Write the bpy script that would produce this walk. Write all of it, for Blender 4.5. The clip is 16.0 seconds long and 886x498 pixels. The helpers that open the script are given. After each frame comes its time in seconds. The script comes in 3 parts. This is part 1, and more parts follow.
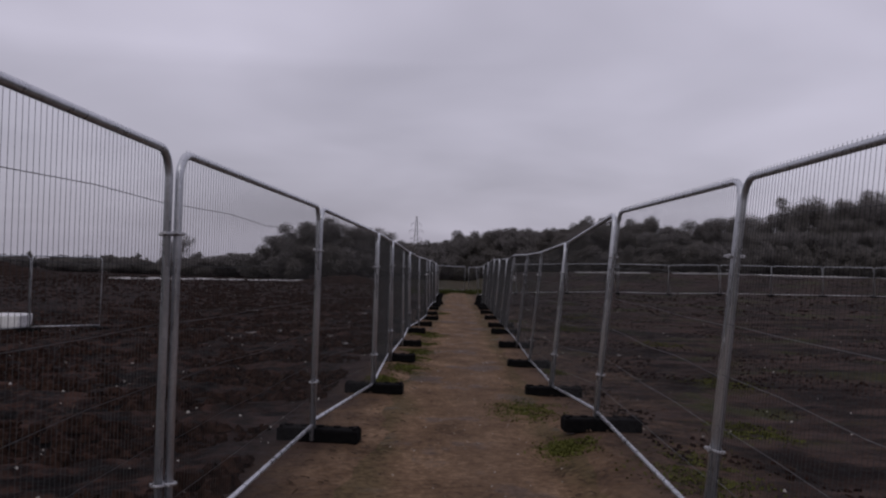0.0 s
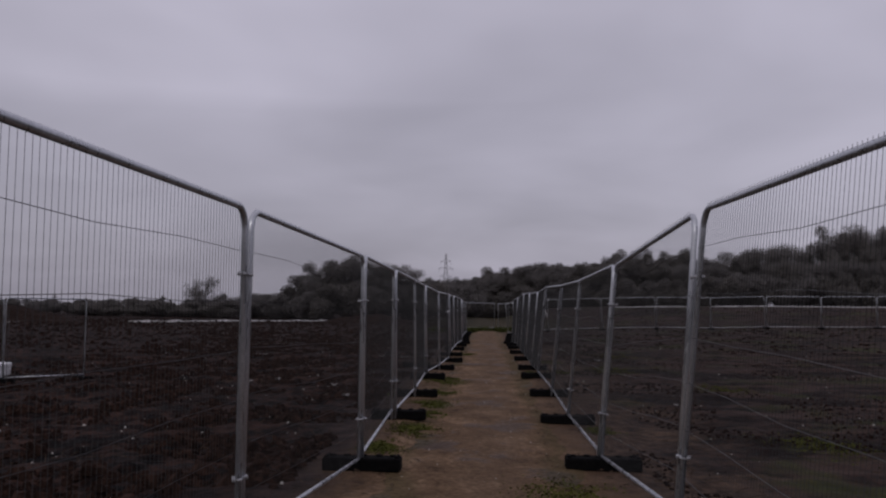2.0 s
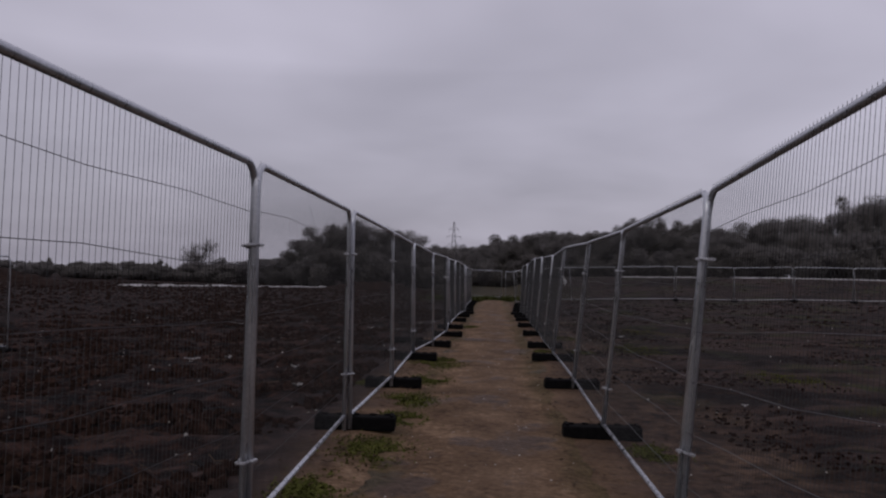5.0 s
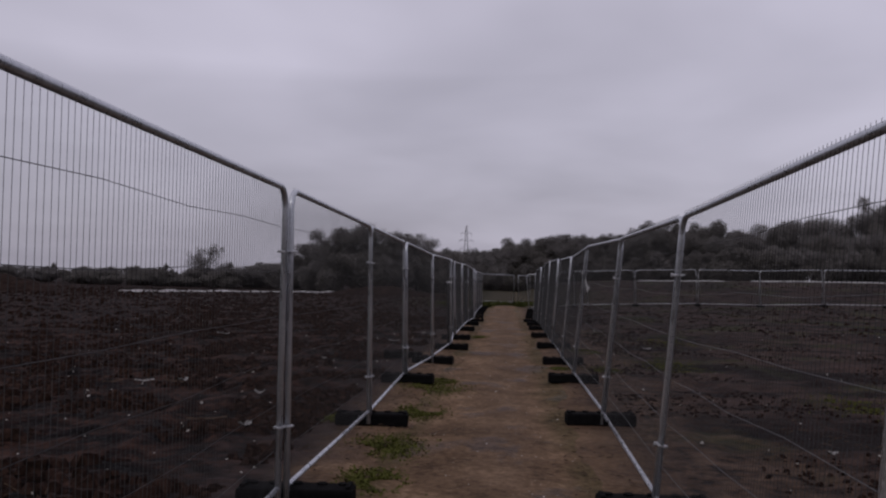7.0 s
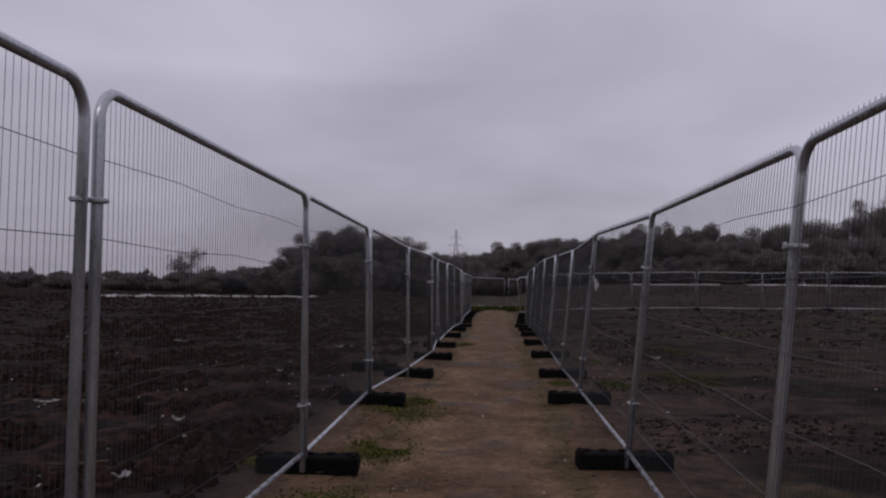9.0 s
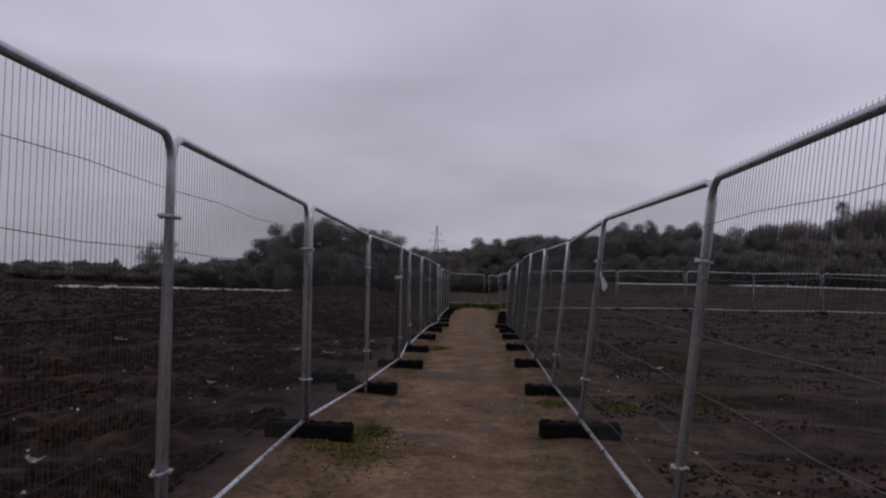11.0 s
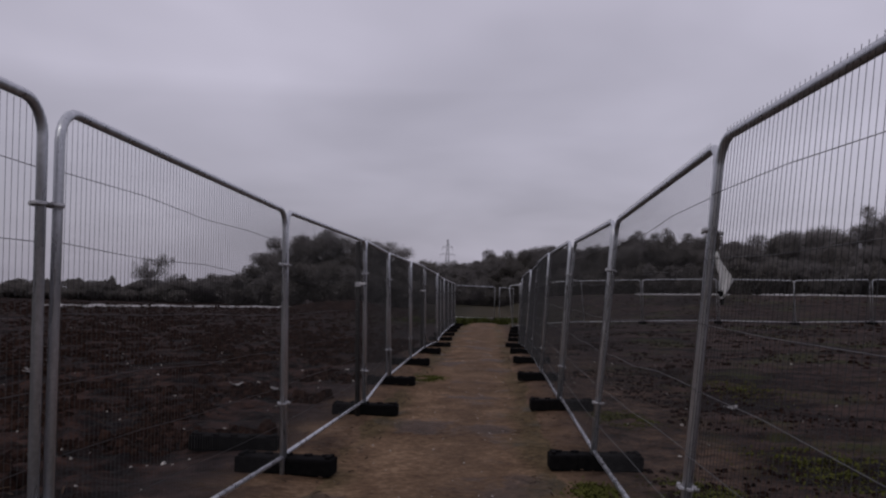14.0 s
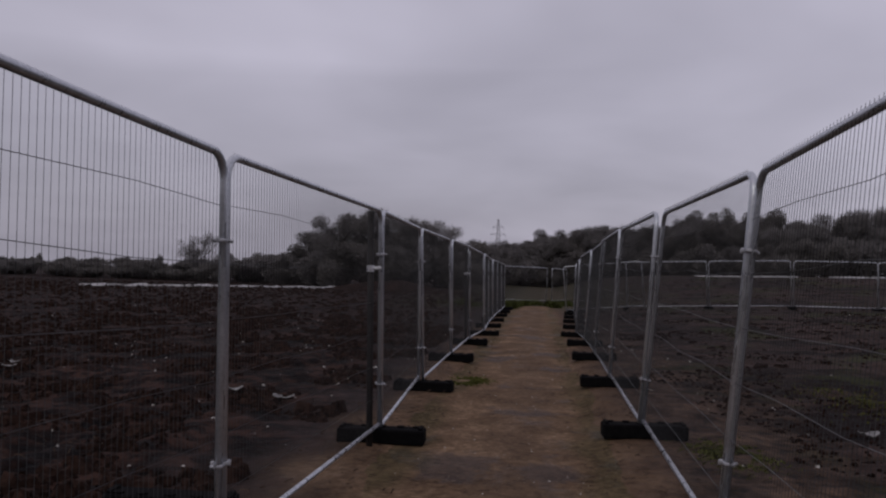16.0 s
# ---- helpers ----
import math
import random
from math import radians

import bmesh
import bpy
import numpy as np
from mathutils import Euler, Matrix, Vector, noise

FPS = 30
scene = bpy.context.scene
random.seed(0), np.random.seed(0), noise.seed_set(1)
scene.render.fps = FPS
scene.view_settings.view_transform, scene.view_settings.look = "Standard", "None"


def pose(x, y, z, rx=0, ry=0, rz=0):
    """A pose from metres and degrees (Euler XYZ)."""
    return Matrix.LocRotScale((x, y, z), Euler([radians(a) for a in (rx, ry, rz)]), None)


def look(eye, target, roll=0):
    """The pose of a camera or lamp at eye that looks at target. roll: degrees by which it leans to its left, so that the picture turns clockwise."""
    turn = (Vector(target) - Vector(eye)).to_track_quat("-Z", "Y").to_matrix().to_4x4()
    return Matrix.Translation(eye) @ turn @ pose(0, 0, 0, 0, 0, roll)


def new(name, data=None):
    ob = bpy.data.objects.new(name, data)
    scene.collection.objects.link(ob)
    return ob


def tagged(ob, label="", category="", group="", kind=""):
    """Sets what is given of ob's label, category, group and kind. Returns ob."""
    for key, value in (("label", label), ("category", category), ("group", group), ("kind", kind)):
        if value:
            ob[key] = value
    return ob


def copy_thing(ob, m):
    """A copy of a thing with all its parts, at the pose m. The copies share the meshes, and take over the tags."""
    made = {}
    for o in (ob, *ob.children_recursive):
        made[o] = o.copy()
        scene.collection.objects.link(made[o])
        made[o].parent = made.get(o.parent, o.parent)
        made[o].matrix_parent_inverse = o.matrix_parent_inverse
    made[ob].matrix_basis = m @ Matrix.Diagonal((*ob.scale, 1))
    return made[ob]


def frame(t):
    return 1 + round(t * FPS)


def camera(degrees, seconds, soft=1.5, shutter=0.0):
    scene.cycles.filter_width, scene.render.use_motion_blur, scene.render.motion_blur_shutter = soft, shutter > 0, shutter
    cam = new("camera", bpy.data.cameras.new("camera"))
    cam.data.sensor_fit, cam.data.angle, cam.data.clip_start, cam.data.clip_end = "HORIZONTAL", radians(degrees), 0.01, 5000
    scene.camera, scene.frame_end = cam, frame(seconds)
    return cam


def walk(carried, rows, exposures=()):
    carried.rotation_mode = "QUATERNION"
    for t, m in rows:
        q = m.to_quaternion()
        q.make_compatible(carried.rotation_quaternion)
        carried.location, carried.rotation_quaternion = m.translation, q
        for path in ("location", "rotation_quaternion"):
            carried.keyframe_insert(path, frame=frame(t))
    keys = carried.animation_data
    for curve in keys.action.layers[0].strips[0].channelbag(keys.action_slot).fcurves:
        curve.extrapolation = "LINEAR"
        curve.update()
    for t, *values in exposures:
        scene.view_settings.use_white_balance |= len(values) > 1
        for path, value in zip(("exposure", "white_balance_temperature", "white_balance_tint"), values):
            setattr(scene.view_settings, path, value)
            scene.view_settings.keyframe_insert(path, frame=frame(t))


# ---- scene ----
cam = camera(54.8, 16.0, soft=2.2)
PATH = [
    (0, (-0.15, -1.597, 1.624), (-0.177, 0.402, 1.678), 1.6),
    (0.5, (-0.049, -0.934, 1.591), (-0.102, 1.064, 1.67), 1.2),
    (1, (-0.069, -0.141, 1.555), (-0.133, 1.855, 1.662), 1.2),
    (1.5, (-0.066, 0.472, 1.602), (-0.146, 2.466, 1.728), 1.3),
    (2, (0.036, 1.2, 1.591), (-0.063, 3.192, 1.732), 0.6),
    (2.5, (0.044, 1.944, 1.521), (-0.058, 3.937, 1.66), 0.8),
    (3, (0.131, 2.661, 1.481), (0.019, 4.654, 1.6), 0.7),
    (3.5, (0.14, 3.217, 1.448), (0.035, 5.212, 1.541), 1.1),
    (6, (0.113, 6.41, 1.563), (-0.012, 8.405, 1.628), 1.5),
    (6.5, (0.114, 7.037, 1.565), (-0.017, 9.032, 1.632), 1.5),
    (7, (0.194, 7.62, 1.547), (0.046, 9.613, 1.623), 1.2),
    (7.5, (0.191, 8.246, 1.481), (0.044, 10.239, 1.57), 1.2),
    (8, (0.201, 8.949, 1.434), (0.06, 10.942, 1.529), 0.8),
    (8.5, (0.213, 9.549, 1.434), (0.076, 11.542, 1.528), 1.1),
    (9, (0.205, 10.163, 1.438), (0.08, 12.158, 1.527), 1.1),
    (11.5, (0.226, 13.199, 1.461), (0.15, 15.196, 1.541), 2.1),
    (12, (0.391, 13.907, 1.405), (0.298, 15.902, 1.501), 1.7),
    (12.5, (0.431, 14.653, 1.365), (0.338, 16.648, 1.471), 1.6),
    (13, (0.421, 15.389, 1.36), (0.337, 17.385, 1.473), 1.4),
    (13.5, (0.426, 16.13, 1.387), (0.335, 18.124, 1.498), 1.3),
    (14, (0.403, 16.921, 1.399), (0.295, 18.915, 1.512), 1.2),
    (14.5, (0.414, 17.625, 1.428), (0.27, 19.616, 1.542), 1.4),
    (15, (0.374, 18.284, 1.424), (0.201, 20.274, 1.533), 1.5),
    (15.5, (0.36, 18.838, 1.464), (0.162, 20.827, 1.553), 1.5),
    (16, (0.334, 19.501, 1.483), (0.109, 21.487, 1.546), 1.5),
]
walk(cam, [(t, look(eye, target, roll)) for t, eye, target, roll in PATH],
     exposures=[(0.0, 0.14), (0.5, 0.08), (1.0, 0.06), (1.5, 0.1), (2.0, -0.1), (2.5, -0.24), (3.0, -0.08), (3.5, -0.02), (6.0, 0.02), (7.0, 0.11), (8.0, 0.08), (9.0, 0.02), (11.5, 0.11), (12.5, 0.08), (14.5, 0.02), (15.5, 0.08), (16.0, -0.05)])

# ---- world and light: flat grey overcast ----
SUN_EL, SUN_AZ = radians(38), radians(200)
world = bpy.data.worlds.new("overcast_sky")
scene.world = world
world.use_nodes = True
wt = world.node_tree
wt.nodes.clear()


def wnode(kind, **inputs):
    n = wt.nodes.new(kind)
    for k, v in inputs.items():
        n.inputs[k].default_value = v
    return n


w_out = wnode("ShaderNodeOutputWorld")
w_bg = wnode("ShaderNodeBackground")
w_sky = wnode("ShaderNodeTexSky")
w_sky.sky_type, w_sky.sun_disc = "NISHITA", False
w_sky.sun_elevation, w_sky.sun_rotation = SUN_EL, SUN_AZ
w_sky.dust_density = 4.0
w_coord = wnode("ShaderNodeTexCoord")
w_sep = wnode("ShaderNodeSeparateXYZ")
w_ramp = wnode("ShaderNodeValToRGB")
w_ramp.color_ramp.elements[0].position, w_ramp.color_ramp.elements[0].color = 0.0, (4.35, 4.12, 4.98, 1)
w_ramp.color_ramp.elements[1].position, w_ramp.color_ramp.elements[1].color = 0.55, (6.65, 6.3, 7.6, 1)
mid = w_ramp.color_ramp.elements.new(0.14)
mid.color = (5.25, 4.97, 6.0, 1)
# cloud base: a flat deck seen in perspective, so the wisps stretch towards the horizon
w_div = wnode("ShaderNodeVectorMath")
w_div.operation = "DIVIDE"
w_lift = wnode("ShaderNodeMath")
w_lift.operation = "ADD"
w_lift.inputs[1].default_value = 0.22
w_max = wnode("ShaderNodeMath")
w_max.operation = "MAXIMUM"
w_max.inputs[1].default_value = 0.12
w_comb = wnode("ShaderNodeCombineXYZ")
w_noise = wnode("ShaderNodeTexNoise", Scale=1.3, Detail=3.5, Roughness=0.45, Distortion=0.25)
w_map = wnode("ShaderNodeMapRange")
w_map.inputs["From Min"].default_value, w_map.inputs["From Max"].default_value = 0.3, 0.7
w_map.inputs["To Min"].default_value, w_map.inputs["To Max"].default_value = 0.85, 1.15
w_side = wnode("ShaderNodeMapRange")
for k, v in enumerate((-0.75, 0.1, 0.78, 1.0)):
    w_side.inputs[1 + k].default_value = v
w_high = wnode("ShaderNodeMapRange")
for k, v in enumerate((0.04, 0.24, 0.0, 1.0)):
    w_high.inputs[1 + k].default_value = v
w_bank = wnode("ShaderNodeMath")
w_bank.operation = "MAXIMUM"
w_amount = wnode("ShaderNodeMath")
w_amount.operation = "MULTIPLY"
w_mul = wnode("ShaderNodeVectorMath")
w_mul.operation = "SCALE"
w_mix = wnode("ShaderNodeMixRGB", Fac=0.9)
wl = wt.links.new
wl(w_coord.outputs["Generated"], w_sep.inputs[0])
wl(w_sep.outputs["Z"], w_ramp.inputs[0])
wl(w_sep.outputs["Z"], w_lift.inputs[0])
wl(w_lift.outputs[0], w_max.inputs[0])
for i in range(3):
    wl(w_max.outputs[0], w_comb.inputs[i])
wl(w_coord.outputs["Generated"], w_div.inputs[0])
wl(w_comb.outputs[0], w_div.inputs[1])
wl(w_div.outputs[0], w_noise.inputs["Vector"])
wl(w_noise.outputs["Fac"], w_map.inputs["Value"])
wl(w_ramp.outputs[0], w_mul.inputs[0])
wl(w_sep.outputs["X"], w_side.inputs[0])
wl(w_sep.outputs["Z"], w_high.inputs[0])
wl(w_side.outputs[0], w_bank.inputs[0])
wl(w_high.outputs[0], w_bank.inputs[1])
wl(w_map.outputs[0], w_amount.inputs[0])
wl(w_bank.outputs[0], w_amount.inputs[1])
wl(w_amount.outputs[0], w_mul.inputs["Scale"])
wl(w_sky.outputs[0], w_mix.inputs["Color1"])
wl(w_mul.outputs[0], w_mix.inputs["Color2"])
wl(w_mix.outputs[0], w_bg.inputs["Color"])
w_bg.inputs["Strength"].default_value = 0.085
wl(w_bg.outputs[0], w_out.inputs[0])

sun_data = bpy.data.lights.new("sun", "SUN")
sun_data.energy, sun_data.angle, sun_data.color = 0.5, radians(30), (1.0, 0.97, 0.94)
sun = new("sun", sun_data)
sun.matrix_world = look((math.sin(SUN_AZ) * 60, math.cos(SUN_AZ) * 60, 50), (0, 0, 0))

# ---- materials ----


def material(name, build, rough=0.8, metal=0.0, spec=0.3):
    m = bpy.data.materials.new(name)
    m.use_nodes = True
    nt = m.node_tree
    b = nt.nodes["Principled BSDF"]
    b.inputs["Roughness"].default_value = rough
    b.inputs["Metallic"].default_value = metal
    b.inputs["Specular IOR Level"].default_value = spec
    build(nt, b)
    return m


def tex(nt, scale, detail=4.0, rough=0.55, coord="Object", stretch=None, distortion=0.0):
    c = nt.nodes.new("ShaderNodeTexCoord")
    n = nt.nodes.new("ShaderNodeTexNoise")
    n.inputs["Scale"].default_value, n.inputs["Detail"].default_value = scale, detail
    n.inputs["Roughness"].default_value, n.inputs["Distortion"].default_value = rough, distortion
    if stretch:
        mp = nt.nodes.new("ShaderNodeMapping")
        mp.inputs["Scale"].default_value = stretch
        nt.links.new(c.outputs[coord], mp.inputs[0])
        nt.links.new(mp.outputs[0], n.inputs["Vector"])
    else:
        nt.links.new(c.outputs[coord], n.inputs["Vector"])
    return n.outputs["Fac"]


def ramp(nt, value, stops):
    r = nt.nodes.new("ShaderNodeValToRGB")
    e = r.color_ramp.elements
    while len(e) < len(stops):
        e.new(0.5)
    for el, (p, col) in zip(e, stops):
        el.position, el.color = p, (*col, 1)
    nt.links.new(value, r.inputs[0])
    return r.outputs[0]


def mix(nt, fac, a, b, how="MIX"):
    n = nt.nodes.new("ShaderNodeMixRGB")
    n.blend_type = how
    for slot, v in ((0, fac), (1, a), (2, b)):
        if hasattr(v, "links"):
            nt.links.new(v, n.inputs[slot])
        elif isinstance(v, (int, float)):
            n.inputs[slot].default_value = v
        else:
            n.inputs[slot].default_value = (*v, 1)
    return n.outputs[0]


def maths(nt, op, a, b=0.0):
    n = nt.nodes.new("ShaderNodeMath")
    n.operation = op
    n.use_clamp = False
    for slot, v in ((0, a), (1, b)):
        if hasattr(v, "links"):
            nt.links.new(v, n.inputs[slot])
        else:
            n.inputs[slot].default_value = v
    return n.outputs[0]


def remap(nt, v, a, b, c, d):
    n = nt.nodes.new("ShaderNodeMapRange")
    n.interpolation_type = "SMOOTHSTEP"
    for i, x in enumerate((a, b, c, d)):
        n.inputs[1 + i].default_value = x
    nt.links.new(v, n.inputs[0])
    return n.outputs[0]


def bump(nt, b, height, strength, distance=0.02):
    n = nt.nodes.new("ShaderNodeBump")
    n.inputs["Strength"].default_value, n.inputs["Distance"].default_value = strength, distance
    nt.links.new(height, n.inputs["Height"])
    nt.links.new(n.outputs[0], b.inputs["Normal"])


def axis(nt, i):
    c = nt.nodes.new("ShaderNodeTexCoord")
    s = nt.nodes.new("ShaderNodeSeparateXYZ")
    nt.links.new(c.outputs["Object"], s.inputs[0])
    return s.outputs[i]


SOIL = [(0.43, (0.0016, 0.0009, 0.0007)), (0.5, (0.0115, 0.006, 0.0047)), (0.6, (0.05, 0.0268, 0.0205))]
SAND = [(0.34, (0.034, 0.021, 0.013)), (0.5, (0.128, 0.081, 0.049)), (0.68, (0.28, 0.188, 0.12))]
GRASS = [(0.3, (0.014, 0.016, 0.006)), (0.7, (0.05, 0.056, 0.018))]


def leafy(a, c):
    """Thin twigs and leaves: half of the light passes through."""
    paint = two_tone(a, c, 0.5, 0, island=0.8)

    def build(nt, b):
        paint(nt, b)
        t = nt.nodes.new("ShaderNodeBsdfTranslucent")
        m = nt.nodes.new("ShaderNodeMixShader")
        m.inputs[0].default_value = 0.45
        nt.links.new(b.inputs["Base Color"].links[0].from_socket, t.inputs["Color"])
        nt.links.new(b.outputs[0], m.inputs[1])
        nt.links.new(t.outputs[0], m.inputs[2])
        nt.links.new(m.outputs[0], nt.nodes["Material Output"].inputs["Surface"])
    return build


def build_ground(nt, b):
    big = tex(nt, 0.12, 3)
    med = tex(nt, 0.9, 5, 0.62)
    fine = tex(nt, 11.0, 5, 0.65)
    clump = tex(nt, 3.6, 4, 0.6)
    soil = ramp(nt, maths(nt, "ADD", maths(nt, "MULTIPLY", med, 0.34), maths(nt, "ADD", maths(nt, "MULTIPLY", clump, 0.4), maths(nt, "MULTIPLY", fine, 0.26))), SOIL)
    # the field on the east side has paler, drier earth with mossy green patches
    east = remap(nt, axis(nt, 0), 0.4, 2.2, 0.0, 1.0)
    pale = ramp(nt, maths(nt, "ADD", maths(nt, "MULTIPLY", tex(nt, 0.8, 6, 0.65, stretch=(0.8, 1.7, 1)), 0.65), maths(nt, "MULTIPLY", fine, 0.35)),
                [(0.4, (0.0045, 0.0028, 0.0024)), (0.48, (0.025, 0.0158, 0.0132)), (0.57, (0.066, 0.043, 0.0358))])
    col = mix(nt, maths(nt, "MULTIPLY", east, 0.85), soil, pale)
    dug = remap(nt, tex(nt, 0.3, 6, 0.66, stretch=(0.6, 1.6, 1), distortion=0.6), 0.49, 0.57, 0.0, 0.95)
    col = mix(nt, maths(nt, "MULTIPLY", dug, east), col, ramp(nt, fine, [(0.38, (0.0022, 0.0013, 0.0011)), (0.65, (0.017, 0.0105, 0.0088))]))
    green = remap(nt, tex(nt, 0.42, 4, 0.6, stretch=(1, 0.8, 1)), 0.53, 0.65, 0.0, 0.8)
    col = mix(nt, maths(nt, "MULTIPLY", green, east), col, ramp(nt, fine, GRASS))
    # trodden sandy earth beside the path
    mud = remap(nt, maths(nt, "ADD", maths(nt, "ABSOLUTE", axis(nt, 0)), maths(nt, "MULTIPLY", tex(nt, 0.7, 5, 0.62), 2.4)), 2.8, 3.8, 0.6, 0.0)
    col = mix(nt, mud, col, ramp(nt, maths(nt, "ADD", maths(nt, "MULTIPLY", clump, 0.5), maths(nt, "MULTIPLY", fine, 0.5)), [(0.38, (0.012, 0.0088, 0.0084)), (0.62, (0.07, 0.053, 0.05))]))
    near = remap(nt, maths(nt, "ADD", maths(nt, "ABSOLUTE", axis(nt, 0)), maths(nt, "MULTIPLY", med, 1.4)), 1.55, 2.5, 1.0, 0.0)
    near = maths(nt, "MULTIPLY", near, remap(nt, axis(nt, 1), 63, 67, 1.0, 0.15))
    col = mix(nt, near, col, ramp(nt, maths(nt, "ADD", maths(nt, "MULTIPLY", tex(nt, 16.0, 6, 0.7), 0.5), maths(nt, "MULTIPLY", tex(nt, 1.7, 5, 0.6, stretch=(1, 0.7, 1)), 0.5)), SAND))
    dry = remap(nt, maths(nt, "ADD", axis(nt, 0), maths(nt, "MULTIPLY", tex(nt, 0.5, 5, 0.6), 4.5)), 4.1, 5.3, 0.85, 0.0)
    col = mix(nt, maths(nt, "MULTIPLY", dry, east), col, ramp(nt, maths(nt, "ADD", maths(nt, "MULTIPLY", fine, 0.5), maths(nt, "MULTIPLY", clump, 0.5)),
              [(0.4, (0.012, 0.0078, 0.006)), (0.6, (0.125, 0.081, 0.056))]))
    far_green = maths(nt, "MULTIPLY", remap(nt, axis(nt, 1), 56, 64, 0.0, 0.4), remap(nt, maths(nt, "ABSOLUTE", axis(nt, 0)), 4, 9, 1.0, 0.0))
    col = mix(nt, far_green, col, ramp(nt, fine, GRASS))
    col = mix(nt, 0.35, col, ramp(nt, big, [(0.35, (0.5, 0.5, 0.5)), (0.65, (1, 1, 1))]), "MULTIPLY")
    nt.links.new(col, b.inputs["Base Color"])
    nt.links.new(remap(nt, fine, 0.3, 0.7, 0.65, 0.95), b.inputs["Roughness"])
    bump(nt, b, maths(nt, "ADD", fine, maths(nt, "MULTIPLY", med, 1.5)), 0.9, 0.05)


def build_path(nt, b):
    fine = tex(nt, 16.0, 6, 0.7)
    med = tex(nt, 1.7, 5, 0.6, stretch=(1, 0.7, 1))
    col = ramp(nt, maths(nt, "ADD", maths(nt, "MULTIPLY", fine, 0.5), maths(nt, "MULTIPLY", med, 0.5)), SAND)
    damp = remap(nt, tex(nt, 0.75, 6, 0.66, stretch=(1.2, 0.8, 1)), 0.52, 0.63, 0.0, 0.8)
    col = mix(nt, damp, col, ramp(nt, fine, [(0.35, (0.019, 0.0125, 0.0105)), (0.68, (0.066, 0.045, 0.037))]))
    worn = remap(nt, maths(nt, "ABSOLUTE", maths(nt, "SUBTRACT", axis(nt, 0), 0.2)), 0.05, 0.6, 0.25, 0.0)
    col = mix(nt, worn, col, (0.082, 0.057, 0.043))
    peb = nt.nodes.new("ShaderNodeTexVoronoi")
    peb.inputs["Scale"].default_value = 26.0
    cc = nt.nodes.new("ShaderNodeTexCoord")
    nt.links.new(cc.outputs["Object"], peb.inputs["Vector"])
    stone = remap(nt, peb.outputs["Distance"], 0.12, 0.2, 0.55, 0.0)
    few = remap(nt, tex(nt, 5.0, 2), 0.52, 0.62, 0.0, 1.0)
    col = mix(nt, maths(nt, "MULTIPLY", stone, few), col, (0.34, 0.28, 0.22))
    edge = remap(nt, maths(nt, "ADD", maths(nt, "ABSOLUTE", maths(nt, "SUBTRACT", axis(nt, 0), 0.05)), maths(nt, "MULTIPLY", tex(nt, 0.8, 3), 0.9)), 1.0, 1.32, 0.0, 0.42)
    col = mix(nt, edge, col, ramp(nt, fine, GRASS))
    nt.links.new(col, b.inputs["Base Color"])
    nt.links.new(remap(nt, damp, 0.0, 0.6, 0.92, 0.6), b.inputs["Roughness"])
    bump(nt, b, maths(nt, "ADD", fine, med), 0.8, 0.03)


def build_steel(nt, b):
    spangle = tex(nt, 60.0, 3)
    streak = tex(nt, 5.0, 4, 0.6, stretch=(4, 4, 0.5))
    col = ramp(nt, maths(nt, "ADD", maths(nt, "MULTIPLY", spangle, 0.4), maths(nt, "MULTIPLY", streak, 0.6)),
               [(0.3, (0.3, 0.315, 0.34)), (0.55, (0.46, 0.475, 0.505)), (0.75, (0.64, 0.655, 0.685))])
    nt.links.new(col, b.inputs["Base Color"])
    nt.links.new(remap(nt, streak, 0.3, 0.7, 0.24, 0.42), b.inputs["Roughness"])


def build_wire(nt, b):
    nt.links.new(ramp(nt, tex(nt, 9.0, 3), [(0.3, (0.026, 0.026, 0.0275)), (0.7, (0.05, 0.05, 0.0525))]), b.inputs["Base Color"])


def build_rubber(nt, b):
    n = tex(nt, 18.0, 5, 0.65)
    nt.links.new(ramp(nt, n, [(0.35, (0.0025, 0.0025, 0.003)), (0.65, (0.007, 0.0066, 0.0066)), (0.85, (0.03, 0.024, 0.019))]), b.inputs["Base Color"])
    bump(nt, b, n, 0.5, 0.01)


def two_tone(a, c, scale, strength=0.3, dist=0.01, coord="Object", island=0.45):
    def build(nt, b):
        n = tex(nt, scale, 5, 0.6, coord)
        col = ramp(nt, n, [(0.3, a), (0.7, c)])
        info = nt.nodes.new("ShaderNodeObjectInfo")
        col = mix(nt, 0.5, col, ramp(nt, info.outputs["Random"], [(0.0, (0.55, 0.55, 0.55)), (1.0, (1, 1, 1))]), "MULTIPLY")
        geo = nt.nodes.new("ShaderNodeNewGeometry")
        col = mix(nt, 0.6, col, ramp(nt, geo.outputs["Random Per Island"], [(0.0, (island, island, island)), (1.0, (1, 1, 1))]), "MULTIPLY")
        nt.links.new(col, b.inputs["Base Color"])
        bump(nt, b, n, strength, dist)
    return build


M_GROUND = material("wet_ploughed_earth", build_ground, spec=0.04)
M_PATH = material("sandy_trodden_earth", build_path, spec=0.05)
M_STEEL = material("galvanised_steel_tube", build_steel, 0.4, 0.68, 0.5)
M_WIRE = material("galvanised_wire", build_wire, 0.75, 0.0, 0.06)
# Cross wires are the same wire, coloured paler for the skylight they catch.
M_CROSS_LIT = material("galvanised_wire_skylit", two_tone((0.055, 0.055, 0.058), (0.1, 0.1, 0.104), 7), 0.6, 0.0, 0.2)
M_DARK = material("dark_weathered_steel", two_tone((0.012, 0.011, 0.011), (0.03, 0.027, 0.026), 6), 0.7, 0.0, 0.2)
M_RUBBER = material("black_recycled_rubber", build_rubber, 0.85, 0.0, 0.03)
